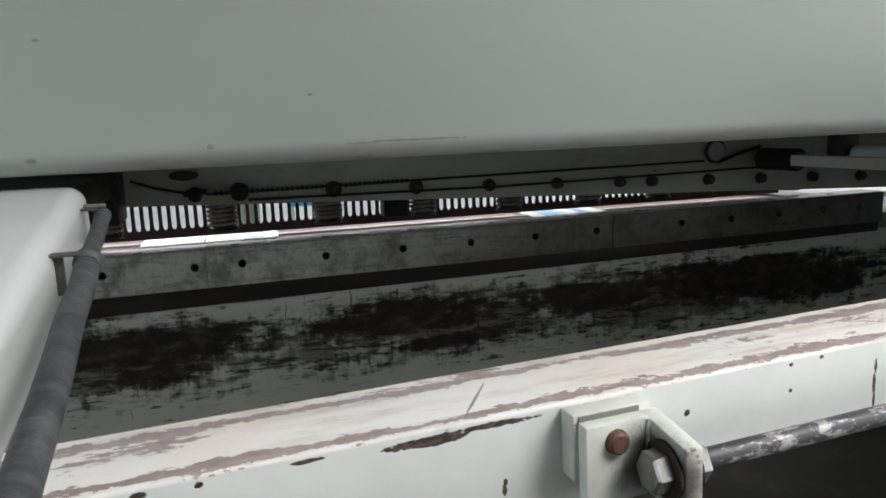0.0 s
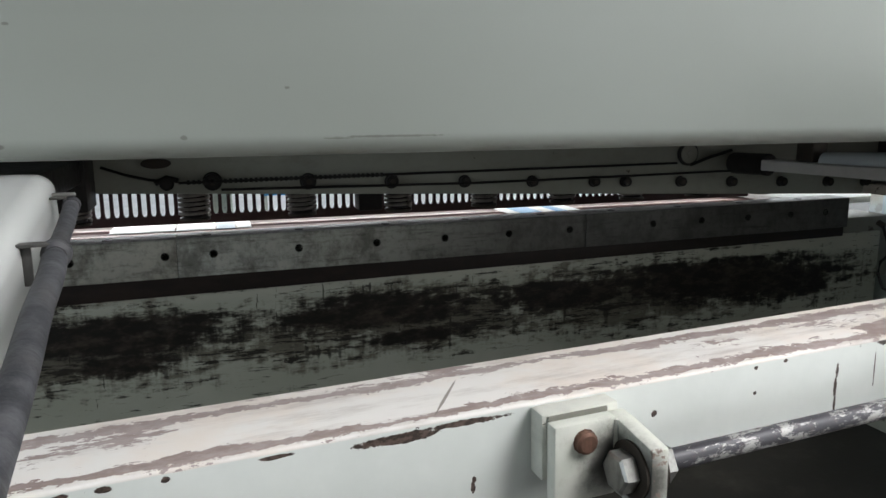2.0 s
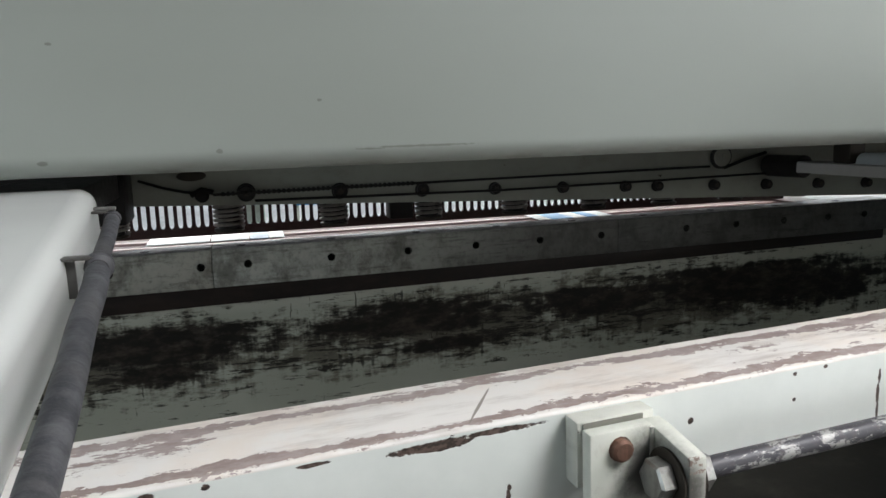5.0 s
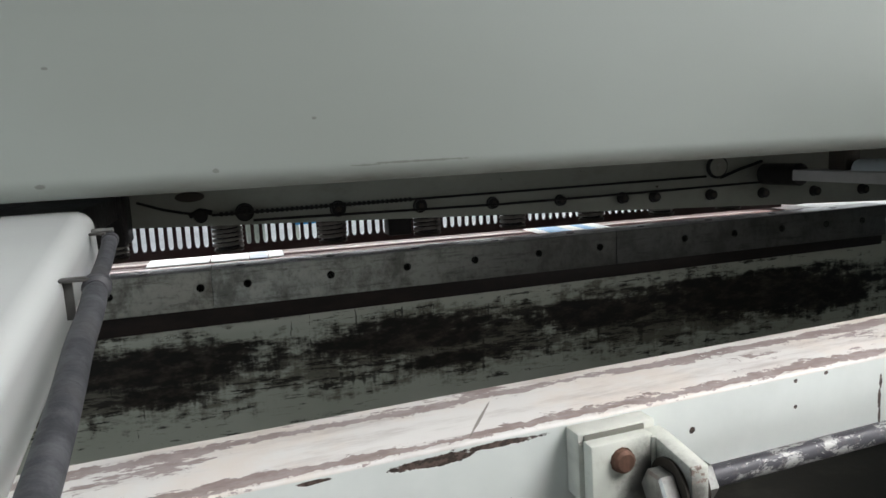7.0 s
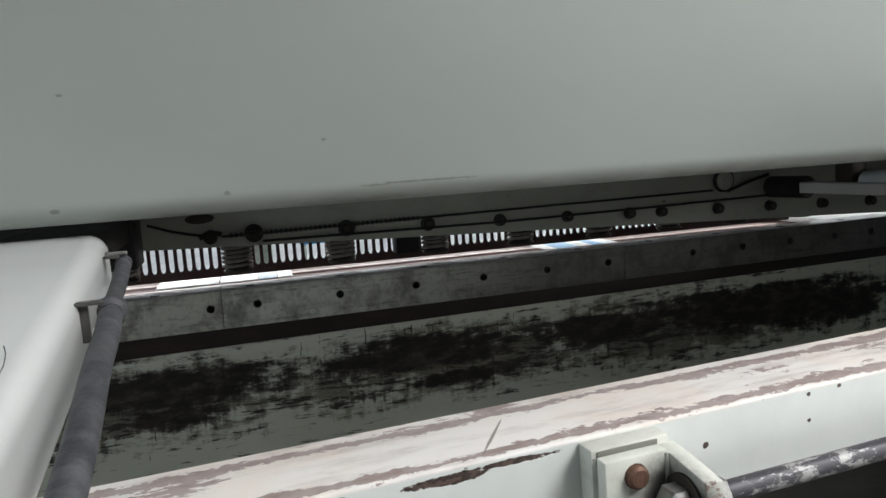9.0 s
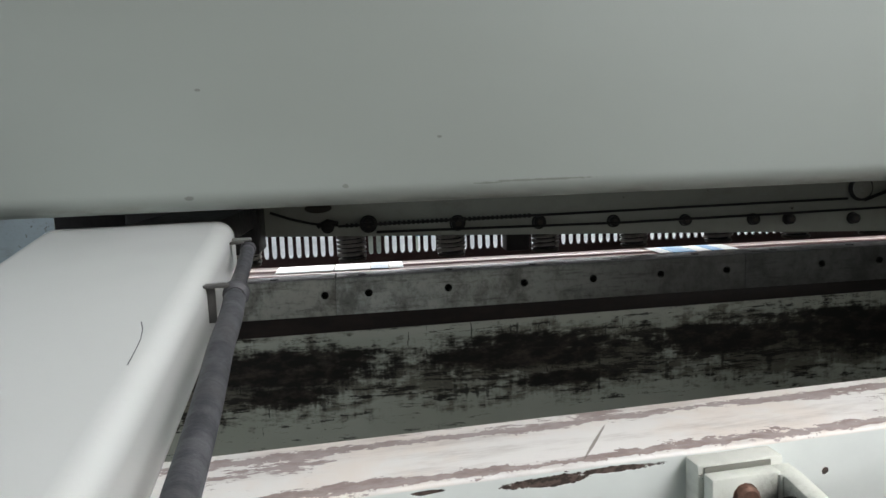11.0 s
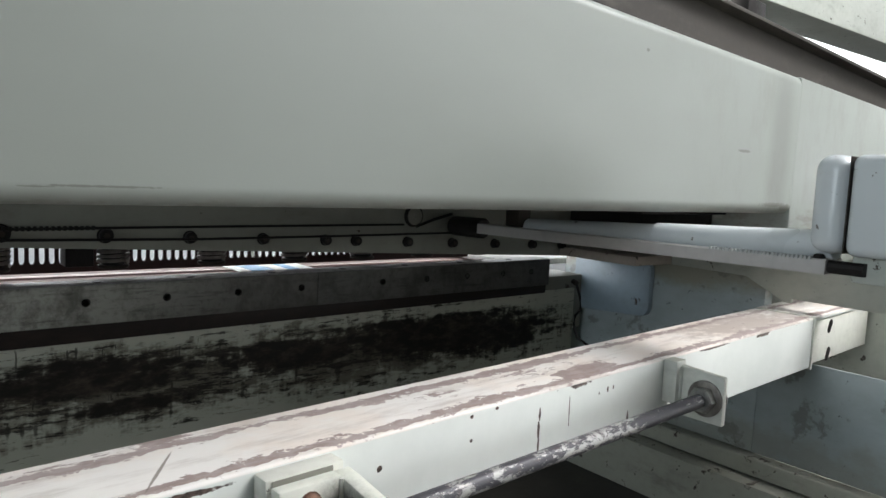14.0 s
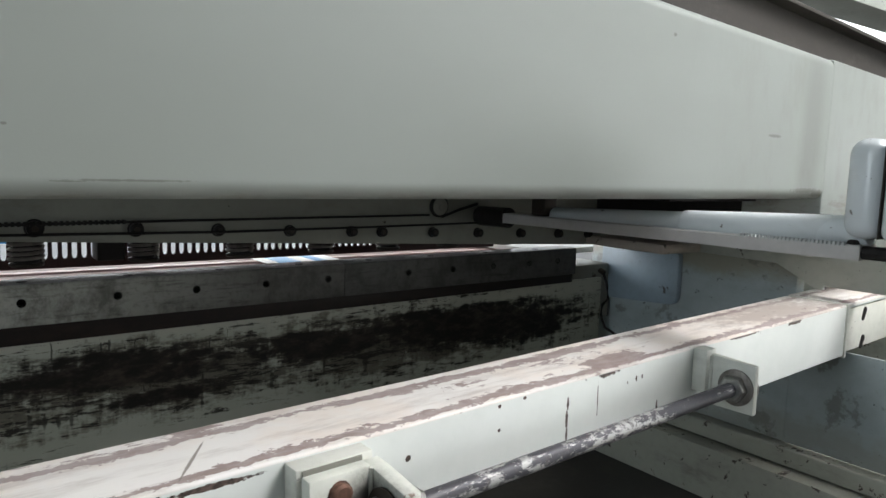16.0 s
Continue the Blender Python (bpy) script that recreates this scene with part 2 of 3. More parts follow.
    return n.done(base, n.math("ADD", n.math("MULTIPLY", dark, -0.08), 0.6), 0.0, n.math("SUBTRACT", 1.0, dark), 0.0012, 0.6, spec=0.15)


def panel_paint():
    """The beam's smooth panel paint with its few scratches and smudges, and a fold's shade painted in."""
    n = Nodes("pale_grey_green_panel_paint")
    x, y, z = n.axes()
    cloud = n.noise(1.1, (1, 1, 2.2), 3, 0.5, shift=2.0)
    fine = n.noise(60, detail=4, shift=5.0)
    smudge = n.noise(5, (2.2, 1, 0.8), 5, 0.65, shift=9.0)
    fr = n.math("MULTIPLY", n.math("SUBTRACT", n.noise(90, detail=4, rough=0.7, shift=4.0), 0.5), 2.5)
    base = n.mix(n.step(cloud, 0.35, 0.68), (0.295, 0.322, 0.296), (0.27, 0.293, 0.268))
    right = n.math("MULTIPLY", n.step(x, 1.55, 2.3), n.step(smudge, 0.46, 0.75))
    base = n.mix(n.math("MULTIPLY", right, 0.35), base, (0.20, 0.20, 0.17))
    # soft upright shade of the fold beside the housing, put into the colour
    fold_shade = n.blob(x, z, 2.27, 1.30, 0.05, 0.30, None, 0.7)
    base = n.mix(n.math("MULTIPLY", fold_shade, 0.45), base, (0.16, 0.17, 0.15))
    edge = n.math("MULTIPLY", n.math("SUBTRACT", 1.0, n.step(z, 1.093, 1.112)), n.step(n.noise(14, (0.5, 1, 2), 6, 0.7, shift=31.0), 0.46, 0.66))
    base = n.mix(n.math("MULTIPLY", edge, 0.5), base, (0.16, 0.14, 0.11))
    marks = [n.blob(x, z, cx, cz, rx, rz, fr, 0.3) for cx, cz, rx, rz in (
        (0.147, 1.121, 0.0045, 0.003), (0.29, 1.189, 0.003, 0.002), (-0.055, 1.266, 0.004, 0.002), (-0.078, 1.112, 0.006, 0.003), (0.44, 1.119, 0.075, 0.0016),
        (0.36, 1.117, 0.02, 0.001), (2.075, 1.263, 0.030, 0.004), (1.62, 1.47, 0.006, 0.004), (2.26, 1.118, 0.07, 0.006), (2.33, 1.11, 0.03, 0.010))]
    base = n.mix(n.math("MULTIPLY", n.most(marks), 0.5), base, (0.07, 0.06, 0.05))
    return n.done(base, n.math("ADD", n.math("MULTIPLY", fine, 0.14), 0.37), 0.0, n.noise(160, detail=2), 0.0004, 0.25)


def side_paint():
    """Blue-grey side plate paint with a frayed beige oil film along its upper part and dark drips."""
    n = Nodes("blue_grey_side_paint")
    x, y, z = n.axes()
    rag = n.noise(5, (1, 1, 1.6), 5, 0.65, shift=4.0)
    fine = n.noise(26, detail=6, rough=0.75, shift=9.0)
    base = n.mix(n.step(rag, 0.35, 0.68), (0.42, 0.48, 0.49), (0.35, 0.40, 0.40))
    film = n.step(n.math("ADD", z, n.math("MULTIPLY", n.math("SUBTRACT", rag, 0.5), 0.16)), 0.775, 0.845)
    base = n.mix(n.math("MULTIPLY", film, 0.85), base, (0.31, 0.29, 0.215))
    foot = n.math("SUBTRACT", 1.0, n.step(n.math("ADD", z, n.math("MULTIPLY", n.math("SUBTRACT", rag, 0.5), 0.5)), 0.28, 0.40))
    base = n.mix(n.math("MULTIPLY", foot, 0.6), base, (0.25, 0.24, 0.19))
    smudge = n.math("MULTIPLY", n.step(n.noise(7, detail=5, rough=0.7, shift=33.0), 0.56, 0.63), 0.6)
    base = n.mix(smudge, base, (0.15, 0.15, 0.125))
    base = n.mix(n.step(fine, 0.655, 0.675), base, (0.035, 0.03, 0.026))
    return n.done(base, n.math("ADD", n.math("MULTIPLY", fine, 0.25), 0.28), 0.0, fine, 0.0008, 0.35)


def rod_paint():
    n = Nodes("scraped_black_rod_paint")
    s = n.noise(85, (0.35, 1, 1), 7, 0.8, True, 3.0)
    big = n.noise(9, (0.5, 1, 1), 2, 0.5, True, 8.0)
    base = n.mix(n.step(n.math("ADD", s, n.math("MULTIPLY", big, 0.35)), 0.715, 0.745), (0.050, 0.049, 0.058), (0.40, 0.395, 0.385))
    base = n.mix(n.step(n.noise(60, detail=5, local=True), 0.56, 0.66), base, (0.07, 0.06, 0.065))
    return n.done(base, 0.45, 0.1, s, 0.001, 0.6)


def greasy_bracket():
    """Cream bracket paint, black with grease round the nut and chipped on its corners."""
    n = Nodes("greasy_cream_paint")
    x, y, z = n.axes(True)
    rag = n.noise(30, detail=6, rough=0.75, local=True, shift=6.0)
    off = n.math("MULTIPLY", n.math("SUBTRACT", rag, 0.5), 1.1)
    d = n.blob(x, z, -0.012, -0.098, 0.042, 0.050, off, 0.55)
    base = n.mix(n.step(n.noise(6, local=True), 0.35, 0.7), (0.76, 0.77, 0.70), (0.68, 0.70, 0.62))
    base = n.mix(n.math("MULTIPLY", n.step(rag, 0.5, 0.8), 0.25), base, (0.3, 0.26, 0.2))
    base = n.mix(n.math("MULTIPLY", d, 0.9), base, (0.03, 0.026, 0.022))
    top = n.math("MULTIPLY", n.step(z, -0.024, -0.014), n.step(rag, 0.53, 0.55))
    low = n.math("MULTIPLY", n.math("SUBTRACT", 1.0, n.step(y, -0.142, -0.132)), n.step(rag, 0.56, 0.58))
    base = n.mix(n.math("MAXIMUM", top, low), base, (0.24, 0.18, 0.15))
    return n.done(base, 0.42, 0.0, rag, 0.0008, 0.4)


def wrap_tape():
    """Dusty grey tape wound round the conduit."""
    n = Nodes("dusty_grey_wrap")
    x, y, z = n.axes()
    mottle = n.noise(34, detail=6, rough=0.75, shift=3.0)
    patch = n.noise(9, detail=3, shift=7.0)
    turns = n.noise(16, (0.4, 4.0, 0.4), 3, 0.5, shift=2.0)
    base = n.mix(n.step(mottle, 0.38, 0.64), (0.030, 0.031, 0.036), (0.070, 0.071, 0.079))
    base = n.mix(n.math("MULTIPLY", n.step(patch, 0.45, 0.68), 0.55), base, (0.055, 0.052, 0.052))
    base = n.mix(n.math("MULTIPLY", n.step(turns, 0.55, 0.7), 0.4), base, (0.095, 0.095, 0.10))
    return n.done(base, 0.6, 0.0, n.math("ADD", mottle, turns), 0.002, 0.6)


def knife_steel():
    """Dull blade steel with dark upright smears, chalky rubbed patches and oil; its light falloff is painted in."""
    n = Nodes("worn_blade_steel")
    x, y, z = n.axes()
    up = n.noise(7, (1.8, 1, 1.3), 6, 0.70, shift=3.0)
    flat = n.noise(9, (0.8, 1, 6), 6, 0.74, shift=13.0)
    grain = n.noise(70, detail=4, shift=6.0)
    base = n.mix(n.step(up, 0.42, 0.66), (0.50, 0.50, 0.45), (0.20, 0.195, 0.17))
    base = n.mix(n.math("MULTIPLY", n.step(flat, 0.5, 0.7), 0.7), base, (0.07, 0.06, 0.05))
    # light fading toward the right end, painted into the blade colour
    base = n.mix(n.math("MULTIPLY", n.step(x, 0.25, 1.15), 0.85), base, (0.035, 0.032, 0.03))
    base = n.mix(n.math("MULTIPLY", n.step(grain, 0.5, 0.75), 0.4), base, (0.05, 0.04, 0.035))
    return n.done(base, n.math("ADD", n.math("MULTIPLY", grain, 0.3), 0.5), 0.25, grain, 0.0006, 0.5)


def glow(name, color, strength):
    n = Nodes(name)
    n.bsdf.inputs["Base Color"].default_value = (*color, 1)
    n.bsdf.inputs["Emission Color"].default_value = (*color, 1)
    n.bsdf.inputs["Emission Strength"].default_value = strength
    return n.mat


PANEL = panel_paint()
FRAME = paint("grey_green_frame_paint", (0.47, 0.50, 0.45), dirty=0.45, chips=0.10, rough=0.5)
HOLDER = paint("dull_grey_green_paint", (0.30, 0.305, 0.26), dirty=0.6, chips=0.05, rough=0.55)
DIRTY = paint("grimy_frame_paint", (0.22, 0.22, 0.185), dirty=0.8, chips=0.13, rough=0.55)
PALE = paint("stained_pale_plate_paint", (0.46, 0.47, 0.41), dirty=0.5, chips=0.115, rough=0.45)
LOWER = paint("grimy_plinth_paint", (0.36, 0.36, 0.30), dirty=0.75, chips=0.14, rough=0.5)
BEIGE = paint("stained_beige_paint", (0.50, 0.43, 0.36), dirty=0.6, chips=0.12, rough=0.5)
RAIL = paint("dull_rail_paint", (0.50, 0.48, 0.46), dirty=0.3, chips=0.04, rough=0.5)
# bluer than the side plate: bluish light on it, put into the paint
RAISED = paint("blue_lit_plate_enamel", (0.34, 0.43, 0.50), dirty=0.3, chips=0.10, rough=0.35)
SIDE = side_paint()
BLUISH = paint("blue_grey_plate_paint", (0.25, 0.30, 0.32), dirty=0.7, chips=0.115, rough=0.4)
COVER = enamel("cream_white_cover_enamel", (0.51, 0.525, 0.51))
MOTOR = enamel("white_motor_enamel", (0.66, 0.70, 0.71), 0.13)
BRACKET = paint("cream_bracket_paint", (0.72, 0.73, 0.66), dirty=0.35, chips=0.07, rough=0.42)
GREASY = greasy_bracket()
GAUGE = worn_gauge()
TABLE = oily_table()
ROD = rod_paint()
KNIFE = knife_steel()
DARK_STEEL = steel("oily_dark_steel", (0.045, 0.038, 0.032), 0.5, 0.4)
SEAT = steel("oily_seat_steel", (0.022, 0.017, 0.015), 0.55, 0.2, stain=(0.045, 0.030, 0.024), amount=0.5, stretch=(2, 1, 6))
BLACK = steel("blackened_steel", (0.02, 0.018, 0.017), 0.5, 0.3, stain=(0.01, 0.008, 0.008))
NUT = steel("zinc_plated_steel", (0.42, 0.42, 0.40), 0.35, 0.85, amount=0.4)
RUST = steel("rusted_bolt_steel", (0.20, 0.11, 0.08), 0.6, 0.4)
SPRING = steel("greasy_spring_steel", (0.26, 0.24, 0.22), 0.45, 0.4, amount=0.5)
CLAMP = steel("dull_clamp_steel", (0.11, 0.108, 0.105), 0.5, 0.4, amount=0.4)
# lighter than the blade: light caught on its top, put into the colour
LIT_TOP = steel("lit_top_steel", (0.40, 0.39, 0.385), 0.6, 0.4, amount=0.35)
CONDUIT = wrap_tape()
GUARD = paint("dark_red_guard_paint", (0.040, 0.011, 0.010), dirty=0.5, rough=0.5)
PINK = paint("worn_pink_strip_paint", (0.62, 0.44, 0.41), dirty=0.2, rough=0.6)
BED = paint("reddish_brown_bed_paint", (0.22, 0.13, 0.115), dirty=0.4, rough=0.85)
WHITE = paint("white_sheet_coating", (0.80, 0.80, 0.78), dirty=0.04, rough=0.4)
BLUE = paint("blue_sheet_coating", (0.06, 0.30, 0.62), dirty=0.05, rough=0.4)
GREYBLUE = paint("slate_blue_sheet_coating", (0.14, 0.22, 0.34), dirty=0.05, rough=0.4)
BROWN = paint("brown_girder_paint", (0.030, 0.024, 0.018), dirty=0.5, rough=0.55)
YARD = paint("pale_yard_concrete", (0.62, 0.61, 0.58), dirty=0.15, rough=0.8)
FLOOR = paint("oily_concrete", (0.042, 0.039, 0.035), dirty=0.7, rough=0.6)
WALL = paint("hall_wall_plaster", (0.24, 0.25, 0.245), dirty=0.3, rough=0.8)
ROOF = paint("hall_roof_sheet", (0.30, 0.31, 0.31), dirty=0.3, rough=0.6)
OUTSIDE = glow("bright_daylight_haze", (0.95, 0.98, 1.0), 2.2)


# ---------- mesh helpers ----------
def thing(name, base, label, category, group="", kind=""):
    ob = new(name)
    ob.empty_display_size = 0.1
    ob.matrix_basis = base if isinstance(base, Matrix) else Matrix.Translation(base)
    return tagged(ob, label, category, group, kind)


def base_of(ob):
    m = ob.matrix_basis.copy()
    while ob.parent:
        ob = ob.parent
        m = ob.matrix_basis @ m
    return m


def part(name, bm, material, parent=None, label="", local=False, smooth=30):
    """Links a bmesh as one mesh object under a thing or under a part; its corners are in the world unless local."""
    if parent is not None and not local:
        bm.transform(base_of(parent).inverted())
    bmesh.ops.recalc_face_normals(bm, faces=bm.faces)
    if smooth:
        for f in bm.faces:
            f.smooth = True
        for e in bm.edges:
            if len(e.link_faces) == 2 and e.calc_face_angle(0) > radians(smooth):
                e.smooth = False
    me = bpy.data.meshes.new(name)
    bm.to_mesh(me)
    bm.free()
    me.materials.append(material)
    ob = new(name, me)
    ob.parent = parent
    return tagged(ob, label)


def box(x0, x1, y0, y1, z0, z1, bevel=0.003, segments=2, bm=None):
    bm = bm or bmesh.new()
    own = bmesh.new()
    bmesh.ops.create_cube(own, size=1)
    for v in own.verts:
        v.co = Vector((x0 + (v.co.x + 0.5) * (x1 - x0), y0 + (v.co.y + 0.5) * (y1 - y0), z0 + (v.co.z + 0.5) * (z1 - z0)))
    if bevel:
        bmesh.ops.bevel(own, geom=own.edges[:], offset=bevel, segments=segments, profile=0.5, affect="EDGES")
    return merge(bm, own)


def merge(bm, own):
    me = bpy.data.meshes.new("scratch")
    own.to_mesh(me)
    own.free()
    bm.from_mesh(me)
    bpy.data.meshes.remove(me)
    return bm


def sweep(profile, axis_a, axis_b, way, start, length, bm=None, bevel=0.0):
    """A prism: a closed outline in the plane of two axes, carried along a third."""
    own = bmesh.new()
    a, b, w, s = Vector(axis_a), Vector(axis_b), Vector(way), Vector(start)
    lo = [own.verts.new(s + a * p + b * q) for p, q in profile]
    hi = [own.verts.new(s + a * p + b * q + w * length) for p, q in profile]
    own.faces.new(lo)
    own.faces.new(hi[::-1])
    for i in range(len(lo)):
        j = (i + 1) % len(lo)
        own.faces.new((lo[i], hi[i], hi[j], lo[j]))
    bmesh.ops.recalc_face_normals(own, faces=own.faces)
    if bevel:
        bmesh.ops.bevel(own, geom=own.edges[:], offset=bevel, segments=2, profile=0.5, affect="EDGES")
    return merge(bm or bmesh.new(), own)


def lathe(profile, p0, p1, sides=24, bm=None):
    """A turned body: (distance along, radius) from p0 towards p1."""
    own = bmesh.new()
    p0, p1 = Vector(p0), Vector(p1)
    w = (p1 - p0).normalized()
    q = w.to_track_quat("Z", "Y")
    rings = []
    for d, r in profile:
        rings.append([own.verts.new(p0 + w * d + q @ Vector((r * math.cos(2 * math.pi * i / sides), r * math.sin(2 * math.pi * i / sides), 0))) for i in range(sides)])
    for a, b in zip(rings, rings[1:]):
        for i in range(sides):
            j = (i + 1) % sides
            own.faces.new((a[i], a[j], b[j], b[i]))
    own.faces.new(rings[0][::-1])
    own.faces.new(rings[-1])
    return merge(bm or bmesh.new(), own)


def rod(p0, p1, r, bevel=0.002, sides=20, bm=None):
    n = (Vector(p1) - Vector(p0)).length
    return lathe([(0, r - bevel), (bevel, r), (n - bevel, r), (n, r - bevel)], p0, p1, sides, bm)


def tube(points, r, sides=12, bm=None):
    """A bent round bar through the points."""
    own = bmesh.new()
    pts = [Vector(p) for p in points]
    rings = []
    for i, p in enumerate(pts):
        w = (pts[min(i + 1, len(pts) - 1)] - pts[max(i - 1, 0)]).normalized()
        q = w.to_track_quat("Z", "Y")
        rings.append([own.verts.new(p + q @ Vector((r * math.cos(2 * math.pi * k / sides), r * math.sin(2 * math.pi * k / sides), 0))) for k in range(sides)])
    for a, b in zip(rings, rings[1:]):
        for k in range(sides):
            j = (k + 1) % sides
            own.faces.new((a[k], a[j], b[j], b[k]))
    own.faces.new(rings[0][::-1])
    own.faces.new(rings[-1])
    return merge(bm or bmesh.new(), own)


def arc(cx, cy, r, a0, a1, steps):
    return [(cx + r * math.cos(radians(a0 + (a1 - a0) * i / steps)), cy + r * math.sin(radians(a0 + (a1 - a0) * i / steps))) for i in range(steps + 1)]


# ---------- the hall ----------
def structure(name, bm, material, label, category):
    return tagged(part(name, bm, material, smooth=0), label, category, kind="structure")


structure("floor", box(-30, 18, -6, 30, -0.2, 0, 0), FLOOR, "dark oily concrete workshop floor", "floor")
west = box(-7.2, -7, -6, -1.6, 0, 4.8, 0)
box(-7.2, -7, 1.6, 7, 0, 4.8, 0, bm=west)
box(-7.2, -7, -1.6, 1.6, 3.9, 4.8, 0, bm=west)
box(-7.2, -7, -1.6, 1.6, 0, 0.7, 0, bm=west)
structure("yard", box(-30, 18, 7.0, 29.5, 0.001, 0.01, 0), YARD, "pale sunlit concrete yard outside", "ground")
structure("wall_west", west, WALL, "plain pale workshop side wall", "wall")
east = box(11, 11.2, -6, 7, 0, 2.6, 0)
box(11, 11.2, -6, -1, 2.6, 4.8, 0, bm=east)
structure("wall_east", east, WALL, "plain pale workshop side wall", "wall")
structure("wall_north", box(-7.2, -1.6, 7.0, 7.2, 0, 4.8, 0), BLUISH, "blue-grey front hall wall beside the opening", "wall")
south = box(-7.2, 7.4, -6.2, -6, 0, 4.8, 0)
box(10.6, 11.2, -6.2, -6, 0, 4.8, 0, bm=south)
box(7.4, 10.6, -6.2, -6, 3.3, 4.8, 0, bm=south)
structure("wall_south", south, WALL, "plain pale workshop end wall with an open doorway", "wall")
roof = box(-7.2, 11.2, 0.0, 7.0, 4.8, 4.9, 0)
box(-7.2, 11.2, -6.2, -3.0, 4.8, 4.9, 0, bm=roof)
box(-7.2, 0.8, -3.0, 0.0, 4.8, 4.9, 0, bm=roof)
box(6.0, 11.2, -3.0, 0.0, 4.8, 4.9, 0, bm=roof)
structure("ceiling", roof, ROOF, "grey sheet roof with one open roof light", "ceiling")
structure("backdrop_east", box(17.6, 18, -8, 29.5, -0.2, 14, 0), OUTSIDE, "overexposed daylight outside the high window", "backdrop")
structure("backdrop", box(-30, 17.5, 29.6, 30, -0.2, 14, 0), OUTSIDE, "overexposed daylight outside the hall front", "backdrop")

# ---------- lower table and blade ----------
X0, X1 = -0.75, 2.53
bed = thing("shear_table", (1.0, 2.0, 0), "green-grey machine table plate blackened with oil", "machine table")
part("rear_plate", sweep([(X0, 0), (2.47, 0), (2.47, 0.722), (X0, 0.676)], (1, 0, 0), (0, 0, 1), (0, 1, 0), (0, 1.92, 0), 0.05, bevel=0.003), TABLE, bed)
part("blade_seat", sweep([(X0, 0.671), (2.29, 0.714), (2.29, 0.752), (X0, 0.730)], (1, 0, 0), (0, 0, 1), (0, 1, 0), (0, 1.913, 0), 0.072, bevel=0.002), SEAT, bed, "oily black blade seat")
part("end_block", box(2.31, X1, 1.93, 2.10, 0.55, 0.775, 0.006), DIRTY, bed, "dirty end block with dark chips")
part("bed_top", box(X0, X1, 1.99, 2.80, 0.70, 0.760, 0.004), BED, bed, "reddish brown worn bed surface")
part("edge_strip", box(X0, X1, 2.430, 2.460, 0.7603, 0.768, 0.001), PINK, bed, "worn pink edge strip")
part("rear_strip", box(X0, X1, 2.575, 2.615, 0.7603, 0.7655, 0.001), PINK, bed, "worn pink edge strip")
part("bed_support", box(X0, X1, 2.2, 2.7, 0.0, 0.70, 0.004), FRAME, bed)

SLOPE = 0.0068


def sloped(bm):
    """The blade's slight fall towards its far end."""
    for v in bm.verts:
        v.co.z += SLOPE * (v.co.x - 2.3)
    return bm


blade = thing("lower_blade", (1.0, 1.94, 0.74), "worn grey steel lower shear blade with bolt holes", "shear blade")
HOLE_X = [-0.39, -0.173, 0.051, 0.171, 0.393, 0.609, 0.81, 1.01, 1.21, 1.504, 1.686, 1.867, 2.042, 2.19]
for a, b in ((X0, 0.080), (0.0806, 1.266), (1.2666, 2.292)):
    # thin pale strip added so the blade's top looks lit
    part("lit_top_strip", sloped(box(a + 0.001, b - 0.001, 1.903, 1.984, 0.8504, 0.8522, 0.0006)), LIT_TOP, blade, "lighter strip on the blade's top, caught light put into its colour")
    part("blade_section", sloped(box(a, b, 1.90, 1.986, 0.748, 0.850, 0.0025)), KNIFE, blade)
for hx in HOLE_X:
    part("bolt_hole", sloped(lathe([(0, 0.0105), (0.001, 0.0105), (0.001, 0.0085), (0.0002, 0.008)], (hx, 1.9002, 0.806), (hx, 1.89, 0.806), 16)), BLACK, blade, "dark counterbored hole")
for i in range(11):
    sx = -0.33 + i * 0.243
    part("top_slot", sloped(lathe([(0, 0.012), (0.0012, 0.012), (0.0012, 0.009)], (sx, 1.935, 0.8520), (sx, 1.935, 0.9), 16)), BLACK, blade, "dark hole in the blade's top")

# ---------- upper beam ----------
beam = thing("upper_beam", (1.0, 1.2, 1.092), "pale grey-green painted upper shear beam panel", "machine beam")


def panel_top(x):
    return 1.553 - 0.058 * (x - 1.43)


XL, XR = -0.62, 2.36
own = bmesh.new()
lip = [(1.03 - 0.03 * math.cos(radians(a)), 1.122 - 0.03 * math.sin(radians(a))) for a in range(0, 91, 10)]
lip += [(1.20, 1.092)]
rows = []
for x in (XL, XR):
    top = panel_top(x)
    crown = [(1.028 - 0.028 * math.cos(radians(a)), top - 0.028 + 0.028 * math.sin(radians(a))) for a in range(90, -1, -15)]
    rows.append([own.verts.new((x, y, z)) for y, z in [(1.25, top), *crown, *lip, (1.20, 1.104), (1.25, 1.104)]])
for i in range(len(rows[0])):
    j = (i + 1) % len(rows[0])
    own.faces.new((rows[0][i], rows[1][i], rows[1][j], rows[0][j]))
own.faces.new(rows[0])
own.faces.new(rows[1][::-1])
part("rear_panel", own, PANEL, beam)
hold = [(XL, 0.96 - 0.0395 * XL), (2.47, 0.96 - 0.0395 * 2.47), (2.47, 1.4), (XL, 1.4)]
part("blade_holder", sweep(hold, (1, 0, 0), (0, 0, 1), (0, 1, 0), (0, 1.86, 0), 0.06, bevel=0.003), HOLDER, beam, "dull grey-green upper blade holder")
# black sheet added to stand in for the deep shade under the lip
part("underside_shade", box(1.92, 2.36, 1.205, 1.60, 1.075, 1.10, 0.003), BLACK, beam)
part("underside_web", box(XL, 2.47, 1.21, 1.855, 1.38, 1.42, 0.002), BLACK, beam)
